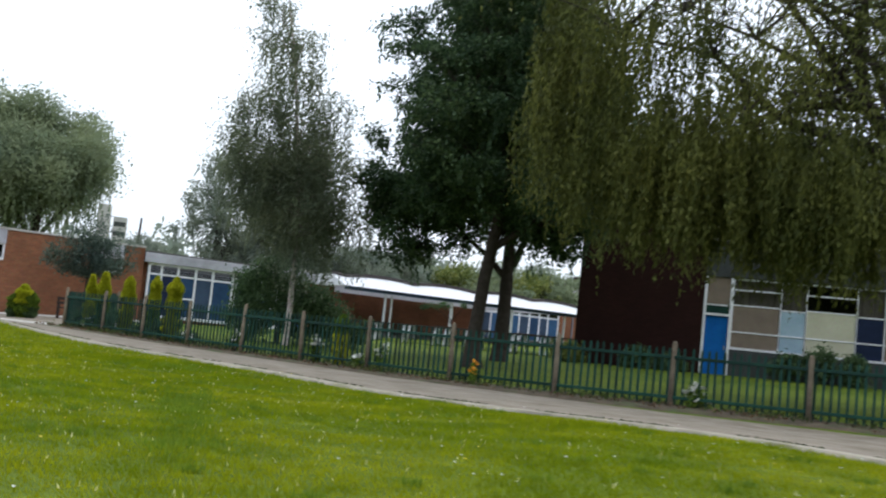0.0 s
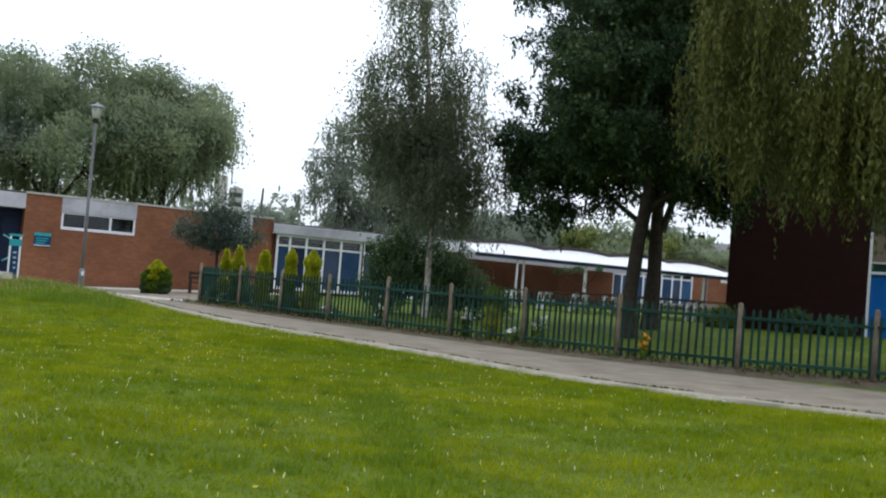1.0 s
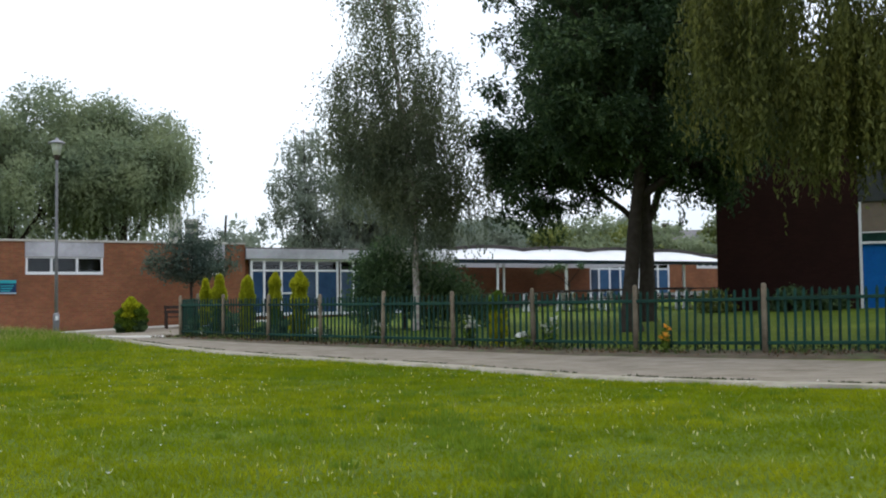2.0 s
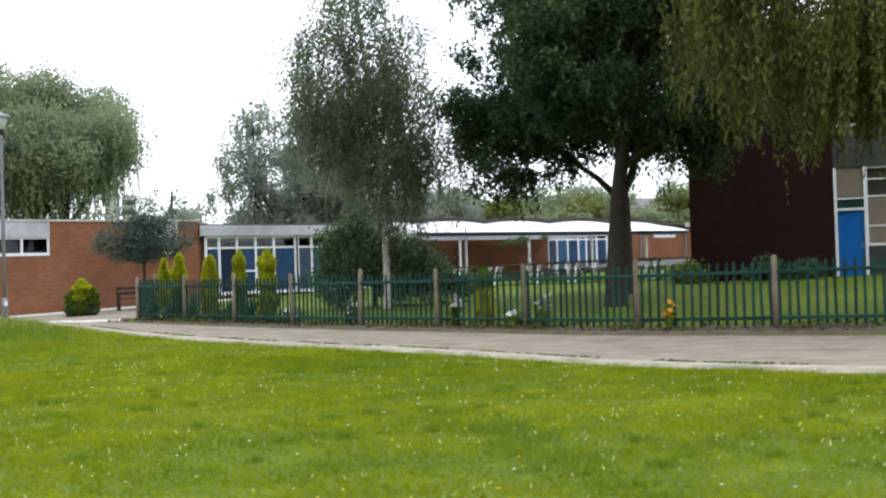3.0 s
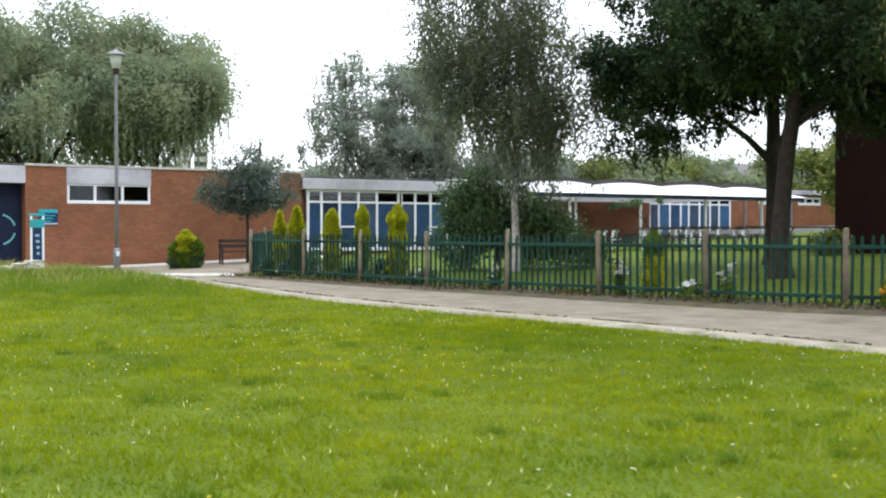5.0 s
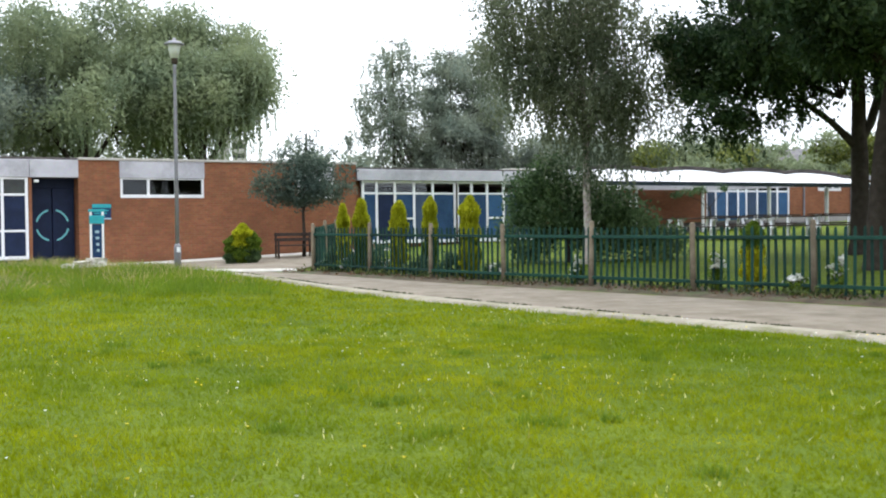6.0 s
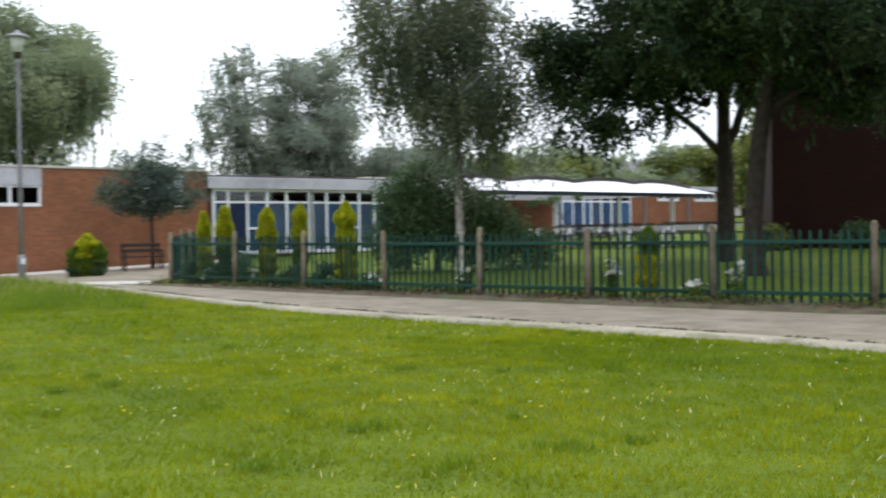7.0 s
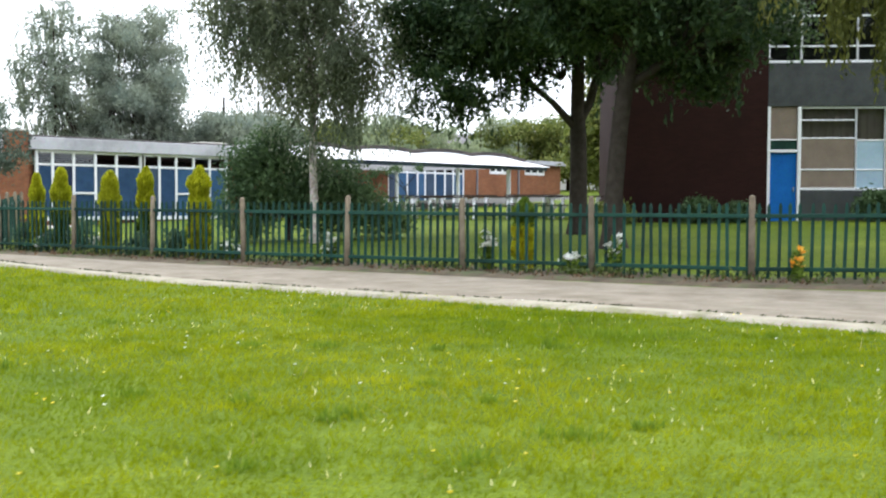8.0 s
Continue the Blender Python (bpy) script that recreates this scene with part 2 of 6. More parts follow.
M = {
    "grass": grass_ground("grass_turf"),
    "blade": turf_blades("grass_blades"),
    "tuft": leafage("dark_tufts", (0.1, 0.17, 0.012), (0.13, 0.205, 0.016), (0.175, 0.25, 0.025), 0.5, 0.6),
    "asphalt": surface("worn_tarmac", (0.146, 0.123, 0.092), (0.235, 0.202, 0.156), 2.2, 0.95, 45, relief=1.0, dirt=(0.124, 0.1, 0.07)),
    "kerb": surface("pale_concrete", (0.36, 0.34, 0.3), (0.5, 0.48, 0.43), 2.0, 0.9, 50),
    # patio grey lowered so that the canopy's shade sits in the colour
    "paving": surface("shade_darkened_paving", (0.045, 0.043, 0.038), (0.08, 0.077, 0.068), 1.5, 0.95, 30),
    "edging": surface("mossy_edging", (0.215, 0.192, 0.142), (0.315, 0.285, 0.22), 3.4, 0.95, 40, dirt=(0.13, 0.13, 0.058)),
    "soil": surface("bed_soil", (0.045, 0.035, 0.024), (0.11, 0.085, 0.055), 3.0, 1.0, 25, relief=1.0, dirt=(0.06, 0.09, 0.03)),
    "brick": brickwork("red_brick", (0.222, 0.09, 0.046), (0.29, 0.12, 0.06), (0.24, 0.14, 0.092), (0.15, 0.066, 0.038)),
    # dark brick, its base colour taken lower still to hold the trees' shade
    "brick_dark": brickwork("dark_brick_shaded", (0.023, 0.009, 0.007), (0.03, 0.0115, 0.009), (0.025, 0.014, 0.0115), (0.018, 0.0078, 0.0065)),
    "fascia": surface("grey_fascia", (0.42, 0.415, 0.45), (0.54, 0.53, 0.56), 1.2, 0.6, 30, dirt=(0.3, 0.29, 0.31)),
    "white": surface("white_paint", (0.72, 0.73, 0.75), (0.82, 0.82, 0.83), 3.0, 0.45, 30),
    "canopy": thin_sheet("white_canopy", (0.88, 0.88, 0.89), 0.34),
    "roof": surface("roof_felt", (0.05, 0.045, 0.045), (0.1, 0.085, 0.08), 2.0, 0.9, 40),
    "blue": surface("blue_paint", (0.003, 0.1, 0.36), (0.006, 0.13, 0.43), 2.5, 0.7, 20),
    "blue_panel": surface("blue_panel", (0.014, 0.04, 0.09), (0.028, 0.07, 0.145), 2.0, 0.55, 20),
    "blue_dark": surface("navy_paint", (0.006, 0.012, 0.035), (0.012, 0.022, 0.06), 2.5, 0.55, 20),
    "blue_light": surface("mid_blue_panel", (0.026, 0.078, 0.16), (0.045, 0.112, 0.22), 2.0, 0.55, 20),
    "slate_blue": surface("slate_blue_panel", (0.03, 0.05, 0.085), (0.055, 0.085, 0.14), 1.6, 0.5, 20),
    "beige": surface("beige_blind", (0.18, 0.14, 0.108), (0.24, 0.19, 0.145), 2.0, 0.85, 30),
    "cream": surface("cream_blind", (0.5, 0.48, 0.34), (0.58, 0.56, 0.42), 2.0, 0.85, 30),
    "pale_blue": surface("pale_blue_panel", (0.3, 0.42, 0.5), (0.38, 0.5, 0.58), 2.0, 0.6, 30),
    # near-black for inner walls, floors and porch ceiling: indoor shade as base colour
    "dark": surface("interior_shade", (0.03, 0.03, 0.035), (0.06, 0.06, 0.065), 1.0, 0.9, 20),
    "slate_panel": surface("dark_grey_panel", (0.04, 0.044, 0.044), (0.065, 0.07, 0.066), 2.0, 0.7, 20),
    "cyan": surface("cyan_paint", (0.16, 0.5, 0.55), (0.22, 0.58, 0.62), 2.5, 0.5, 20),
    "teal": surface("teal_sign", (0.03, 0.3, 0.34), (0.04, 0.36, 0.4), 2.5, 0.5, 20),
    "sign_blue": surface("sign_blue", (0.008, 0.03, 0.08), (0.012, 0.045, 0.12), 2.5, 0.5, 20),
    "fence": surface("green_fence_paint", (0.005, 0.03, 0.021), (0.011, 0.048, 0.034), 4.0, 0.7, 50, per_object=0.35, dirt=(0.014, 0.06, 0.036)),
    "post": surface("weathered_post", (0.14, 0.11, 0.075), (0.25, 0.205, 0.145), 5.0, 0.9, 60, per_object=0.3, relief=0.8, dirt=(0.11, 0.105, 0.065)),
    "steel": surface("galvanised_steel", (0.18, 0.175, 0.19), (0.27, 0.265, 0.285), 3.0, 0.6, 40, 0.1),
    "timber": surface("dark_timber", (0.035, 0.025, 0.02), (0.07, 0.05, 0.04), 6.0, 0.8, 60),
    "bark": surface("grey_brown_bark", (0.026, 0.021, 0.016), (0.06, 0.049, 0.038), 5.0, 1.0, 30, relief=1.0),
    "birch_bark": surface("birch_bark", (0.2, 0.165, 0.14), (0.62, 0.56, 0.5), 6.0, 0.9, 14, relief=0.8, dirt=(0.1, 0.078, 0.064)),
    "lantern": surface("lantern_glass", (0.62, 0.64, 0.62), (0.7, 0.72, 0.7), 3.0, 0.3, 20),
    "stone": surface("pale_stone", (0.45, 0.42, 0.37), (0.62, 0.59, 0.52), 4.0, 0.9, 30, relief=0.7),
    "tile": surface("grey_roof_tiles", (0.13, 0.12, 0.125), (0.2, 0.19, 0.19), 2.0, 0.9, 12),
    "render": surface("pale_wall", (0.4, 0.38, 0.36), (0.5, 0.48, 0.45), 0.5, 0.9, 10),
    "oak": leafage("oak_leaves", (0.026, 0.052, 0.026), (0.05, 0.088, 0.04), (0.095, 0.142, 0.062), 0.36),
    "willow": leafage("willow_leaves", (0.062, 0.076, 0.02), (0.108, 0.122, 0.03), (0.175, 0.184, 0.05), 0.4),
    "birch": leafage("birch_leaves", (0.11, 0.135, 0.085), (0.155, 0.182, 0.115), (0.2, 0.23, 0.15), 0.55),
    "laurel": leafage("laurel_leaves", (0.05, 0.09, 0.042), (0.08, 0.135, 0.058), (0.125, 0.19, 0.085), 0.4, 0.55),
    "bed_leaf": leafage("bed_plant_leaves", (0.05, 0.095, 0.05), (0.08, 0.14, 0.075), (0.13, 0.2, 0.11), 0.4, 0.55),
    # both far leaf sets are pale and bluish: distance haze put into base colour
    "far_hazed_green": leafage("far_hazed_green_leaves", (0.2, 0.245, 0.15), (0.22, 0.268, 0.165), (0.25, 0.297, 0.185), 0.55),
    "far_hazed": leafage("far_hazed_leaves", (0.205, 0.245, 0.205), (0.228, 0.268, 0.222), (0.252, 0.292, 0.24), 0.55),
    "small_tree": leafage("small_tree_leaves", (0.06, 0.09, 0.074), (0.095, 0.132, 0.108), (0.14, 0.18, 0.145), 0.45),
    "gold": leafage("golden_conifer", (0.3, 0.33, 0.012), (0.42, 0.44, 0.02), (0.55, 0.55, 0.035), 0.6),
    # lighter copy of the gold, raised to offset shade from the fence pales
    "gold_brightened": leafage("gold_conifer_brightened", (0.48, 0.48, 0.02), (0.6, 0.58, 0.03), (0.7, 0.68, 0.05), 0.6),
    "conifer": leafage("green_conifer", (0.07, 0.125, 0.016), (0.12, 0.19, 0.022), (0.19, 0.26, 0.035), 0.4),
    "scrub": leafage("scrub_leaves", (0.09, 0.12, 0.03), (0.15, 0.18, 0.045), (0.23, 0.25, 0.07)),
    "petal_white": leafage("white_petals", (0.55, 0.56, 0.55), (0.66, 0.67, 0.66), (0.78, 0.78, 0.76), 0.3),
    "petal_orange": leafage("orange_petals", (0.8, 0.27, 0.02), (0.88, 0.4, 0.04), (0.9, 0.55, 0.1), 0.3),
    "petal_yellow": leafage("yellow_petals", (0.6, 0.45, 0.03), (0.72, 0.58, 0.06), (0.8, 0.7, 0.2), 0.3),
    "straw": leafage("straw_stalks", (0.2, 0.19, 0.07), (0.3, 0.27, 0.11), (0.42, 0.36, 0.18), 0.3),
    "pale_head": leafage("pale_heads", (0.5, 0.5, 0.18), (0.62, 0.6, 0.28), (0.75, 0.72, 0.45), 0.5),
    "weed": leafage("bed_weeds", (0.035, 0.05, 0.018), (0.06, 0.085, 0.025), (0.11, 0.14, 0.04), 0.3),
    "dead": leafage("dead_leaves", (0.05, 0.03, 0.018), (0.1, 0.06, 0.035), (0.2, 0.13, 0.08), 0.1),
    "crack": leafage("crack_moss", (0.02, 0.03, 0.01), (0.035, 0.045, 0.018), (0.06, 0.08, 0.025), 0.1),
    "glass": glass("window_glass", (0.86, 0.9, 0.92)),
}


# ---------------------------------------------------------------- mesh helpers
def part(name, mesh, material, parent, label=""):
    ob = new(name, mesh)
    if material is not None and not mesh.materials:
        mesh.materials.append(material)
    ob.parent = parent
    if label:
        ob["label"] = label
    return ob


def thing(name, label, category, at=(0, 0, 0), turn=0, group="", kind=""):
    ob = new(name)
    ob.empty_display_size = 0.2
    ob.matrix_world = pose(*at, 0, 0, turn)
    return tagged(ob, label, category, group, kind)


def mesh_of(name, verts, faces, smooth=False):
    me = bpy.data.meshes.new(name)
    me.from_pydata([tuple(v) for v in verts], [], [tuple(f) for f in faces])
    if smooth:
        me.polygons.foreach_set("use_smooth", [True] * len(me.polygons))
    me.update()
    return me


def boxes(name, items, bevel=0.0):
    """One mesh of boxes, each (x0, x1, y0, y1, z0, z1), with eased edges."""
    bm = bmesh.new()
    for x0, x1, y0, y1, z0, z1 in items:
        made = bmesh.ops.create_cube(bm, size=1.0)["verts"]
        for v in made:
            v.co = Vector(((x0 + x1) / 2 + v.co.x * (x1 - x0), (y0 + y1) / 2 + v.co.y * (y1 - y0), (z0 + z1) / 2 + v.co.z * (z1 - z0)))
    if bevel:
        bmesh.ops.bevel(bm, geom=bm.edges[:], offset=bevel, segments=1, affect="EDGES")
    me = bpy.data.meshes.new(name)
    bm.to_mesh(me)
    bm.free()
    return me


def lathe(name, profile, sides=12):
    """A turned solid from (radius, z) pairs."""
    verts, faces = [], []
    for r, z in profile:
        for k in range(sides):
            a = 2 * math.pi * k / sides
            verts.append((r * math.cos(a), r * math.sin(a), z))
    for i in range(len(profile) - 1):
        for k in range(sides):
            j = (k + 1) % sides
            faces.append((i * sides + k, i * sides + j, (i + 1) * sides + j, (i + 1) * sides + k))
    faces.append(tuple(reversed(range(sides))))
    faces.append(tuple((len(profile) - 1) * sides + k for k in range(sides)))
    return mesh_of(name, verts, faces, True)


def tube(verts, faces, pts, radii, sides=8):
    """Adds a tapered, bent tube."""
    start = len(verts)
    for i, (p, r) in enumerate(zip(pts, radii)):
        p = Vector(p)
        way = Vector(pts[min(i + 1, len(pts) - 1)]) - Vector(pts[max(i - 1, 0)])
        side = way.cross(Vector((0.31, 0.95, 0.05)))
        if side.length < 1e-4:
            side = way.cross(Vector((1, 0, 0)))
        side.normalize()
        up = way.cross(side).normalized()
        for k in range(sides):
            a = 2 * math.pi * k / sides
            rr = r * (1 + 0.12 * math.sin(3 * a + i))
            verts.append(p + side * rr * math.cos(a) + up * rr * math.sin(a))
    for i in range(len(pts) - 1):
        for k in range(sides):
            j = (k + 1) % sides
            faces.append((start + i * sides + k, start + i * sides + j, start + (i + 1) * sides + j, start + (i + 1) * sides + k))
    faces.append(tuple(start + (len(pts) - 1) * sides + k for k in range(sides)))


def leaf_mesh(name, centres, ways, length, width, rng, flat=0.0):
    """Many folded leaves, each four corners, along the given ways."""
    n = len(centres)
    ways = ways / np.maximum(np.linalg.norm(ways, axis=1, keepdims=True), 1e-6)
    other = rng.normal(size=(n, 3)) * (1 - flat) + np.array((0, 0, 1.3 * flat))
    side = np.cross(ways, other)
    side /= np.maximum(np.linalg.norm(side, axis=1, keepdims=True), 1e-6)
    size = (0.65 + 0.7 * rng.random((n, 1)))
    a, b = ways * length * size, side * width * size
    v = np.empty((n, 4, 3))
    v[:, 0], v[:, 1], v[:, 2], v[:, 3] = centres - a, centres + b - a * 0.1, centres + a, centres - b - a * 0.1
    me = bpy.data.meshes.new(name)
    me.vertices.add(n * 4)
    me.vertices.foreach_set("co", v.reshape(-1))
    me.loops.add(n * 4)
    me.loops.foreach_set("vertex_index", np.arange(n * 4, dtype=np.int32))
    me.polygons.add(n)
    me.polygons.foreach_set("loop_start", np.arange(0, n * 4, 4, dtype=np.int32))
    me.polygons.foreach_set("loop_total", np.full(n, 4, dtype=np.int32))
    me.update(calc_edges=True)
    return me


# ---------------------------------------------------------------- ground
FENCE = [(10.28, 28.21), (13.82, 12.03), (19.9, 1.4), (24.0, -5.6)]


def ground_z(x, y):
    """Flat field, a grassy mound by the lamp, and a gentle rise behind the fence."""
    u = (x - 13.73) * 0.978 + (y - 12.03) * 0.209
    rise = 0.035 * max(0.0, u) if u < 60 else 2.1
    mound = 0.42 * math.exp(-(((x - 3.2) / 4.2) ** 2 + ((y - 25.5) / 4.6) ** 2))
    swell = 0.035 * noise.noise(Vector((x * 0.21, y * 0.21, 0.0))) if u < -3 else 0.0
    near = 0.17 * math.exp(-(((x - 9.0) / 4.5) ** 2 + (y / 4.5) ** 2))
    return rise + mound + swell + near


def lines(a, b, fine, grow):
    mid = list(np.arange(a, b + 1e-6, fine))
    out_hi, step = [], fine
    v = b
    while v < 2600:
        step *= grow
        v += step
        out_hi.append(v)
    out_lo, step = [], fine
    v = a
    while v > -2600:
        step *= grow
        v -= step
        out_lo.append(v)
    return out_lo[::-1] + mid + out_hi


gx, gy = lines(-12, 62, 0.8, 1.35), lines(-14, 66, 0.8, 1.35)
gv = [(x, y, ground_z(x, y)) for y in gy for x in gx]
nx = len(gx)
gf = [(j * nx + i, j * nx + i + 1, (j + 1) * nx + i + 1, (j + 1) * nx + i) for j in range(len(gy) - 1) for i in range(nx - 1)]
ground = new("ground", mesh_of("ground", gv, gf, True))
ground.data.materials.append(M["grass"])
tagged(ground, "mown green playing field grass rising gently behind a fence", "grass", kind="structure")


def strip(name, left, right, lift, material, label, category, steps=60, jitter=0.0):
    """A band that follows the ground between two polylines."""
    rng = random.Random(7)

    def along(line, t):
        seg = [math.dist(line[i], line[i + 1]) for i in range(len(line) - 1)]
        d = t * sum(seg)
        for i, s in enumerate(seg):
            if d <= s or i == len(seg) - 1:
                k = d / s
                return (line[i][0] + (line[i + 1][0] - line[i][0]) * k, line[i][1] + (line[i + 1][1] - line[i][1]) * k)
            d -= s

    verts, faces, cols = [], [], 8
    for s in range(steps + 1):
        t = s / steps
        a, b = along(left, t), along(right, t)
        for c in range(cols + 1):
            k = c / cols
            j = jitter * (rng.random() - 0.5) if c in (0, cols) else 0.0
            x, y = a[0] + (b[0] - a[0]) * k + j, a[1] + (b[1] - a[1]) * k
            verts.append((x, y, ground_z(x, y) + lift - (0.06 if c in (0, cols) else 0.0)))
    for s in range(steps):
        for c in range(cols):
            i = s * (cols + 1) + c
            faces.append((i, i + 1, i + cols + 2, i + cols + 1))
    ob = new(name, mesh_of(name, verts, faces, True))
    ob.data.materials.append(material)
    return tagged(ob, label, category, kind="structure")


def shifted(line, d):
    out = []
    for i, p in enumerate(line):
        a, b = line[max(i - 1, 0)], line[min(i + 1, len(line) - 1)]
        w = Vector((b[0] - a[0], b[1] - a[1])).normalized()
        out.append((p[0] + w.y * d, p[1] - w.x * d))
    return out


NEAR_EDGE = [(6.6, 29.6), (8.07, 17.4), (9.18, 6.8), (10.4, -2.0), (11.6, -9.0)]
FAR_EDGE = shifted(FENCE, 1.0)
strip("path", NEAR_EDGE, FAR_EDGE, 0.03, M["asphalt"], "worn grey-brown tarmac footpath along a green fence", "path", 140, 0.16)
strip("path_edging", shifted(NEAR_EDGE, 0.1), shifted(NEAR_EDGE, -0.34), 0.045, M["edging"], "pale worn concrete edging along the grass", "edging", 140, 0.12)
strip("flower_bed", shifted(FENCE, 1.1), shifted(FENCE, -0.75), 0.04, M["soil"], "dark soil bed with weeds under the fence", "flower bed", 120, 0.25)
strip("forecourt", [(-14, 29.5), (6.9, 29.0), (9.7, 28.6)], [(-14, 38.4), (6.9, 38.4), (17.0, 38.4)], 0.02, M["asphalt"], "grey tarmac forecourt before the brick school", "forecourt", 60, 0.0)
strip("wall_paving", [(-14, 37.3), (17.2, 37.3)], [(-14, 38.45), (17.2, 38.45)], 0.05, M["kerb"], "pale concrete paving strip along the brick wall", "paving", 40, 0.0)
strip("patio", [(24.2, 35.2), (47.0, 38.6)], [(24.2, 45.9), (54.6, 45.9)], 0.03, M["paving"], "grey paved patio under the white canopy, darkened for shade", "patio", 40, 0.0)
strip("kerb", [(6.9, 28.6), (10.1, 28.9)], [(6.9, 29.1), (10.0, 29.4)], 0.08, M["kerb"], "pale concrete kerb by the end of the fence", "kerb", 20, 0.0)


# ---------------------------------------------------------------- buildings
def window(parent, name, x0, x1, y, z0, z1, mullions=(), transoms=(), fills=None, bar=0.06, label=""):
    """White framed window in a wall that faces -y: frame, bars, a pane a field, and blinds behind where given."""
    win = new(name)
    win.parent = parent
    if label:
        win["label"] = label
    h = bar / 2
    part("frame", boxes("frame", [(x0 - h, x0 + h, y - 0.05, y + 0.05, z0, z1), (x1 - h, x1 + h, y - 0.05, y + 0.05, z0, z1),
         (x0 + h, x1 - h, y - 0.05, y + 0.05, z1 - bar, z1), (x0 + h, x1 - h, y - 0.08, y + 0.06, z0, z0 + bar * 1.3)], 0.006), M["white"], win)
    for x in mullions:
        part("mullion", boxes("mullion", [(x - h, x + h, y - 0.045, y + 0.045, z0 + bar, z1 - bar)], 0.006), M["white"], win)
    for z in transoms:
        part("transom", boxes("transom", [(x0 + h, x1 - h, y - 0.041, y + 0.041, z - h * 0.8, z + h * 0.8)], 0.006), M["white"], win)
    xs, zs = [x0, *mullions, x1], [z0 + bar, *sorted(transoms), z1]
    for i in range(len(xs) - 1):
        for k in range(len(zs) - 1):
            fill = fills(i, k) if fills else None
            if fill and fill[0] == "*":
                part("panel", boxes("panel", [(xs[i] + h, xs[i + 1] - h, y - 0.02, y + 0.01, zs[k] + 0.02, zs[k + 1] - 0.02)]), M[fill[1:]], win)
                continue
            pane = part("pane", boxes("pane", [(xs[i] + h, xs[i + 1] - h, y - 0.004, y + 0.004, zs[k] + 0.02, zs[k + 1] - 0.02)]), M["glass"], win)
            pane.visible_shadow = False
            if fill:
                part("blind", pleated("blind", xs[i] + h, xs[i + 1] - h, y + 0.09, zs[k] + 0.02, zs[k + 1] - 0.02), M[fill], win)
    return win


def pleated(name, x0, x1, y, z0, z1):
    """A hanging cloth with shallow folds."""
    n = max(4, int((x1 - x0) / 0.07))
    verts, faces = [], []
    for i in range(n + 1):
        x = x0 + (x1 - x0) * i / n
        d = 0.018 * math.sin(i * 2.1)
        verts += [(x, y + d, z0), (x, y + d, z1)]
    for i in range(n):
        faces.append((2 * i, 2 * i + 2, 2 * i + 3, 2 * i + 1))
    return mesh_of(name, verts, faces)


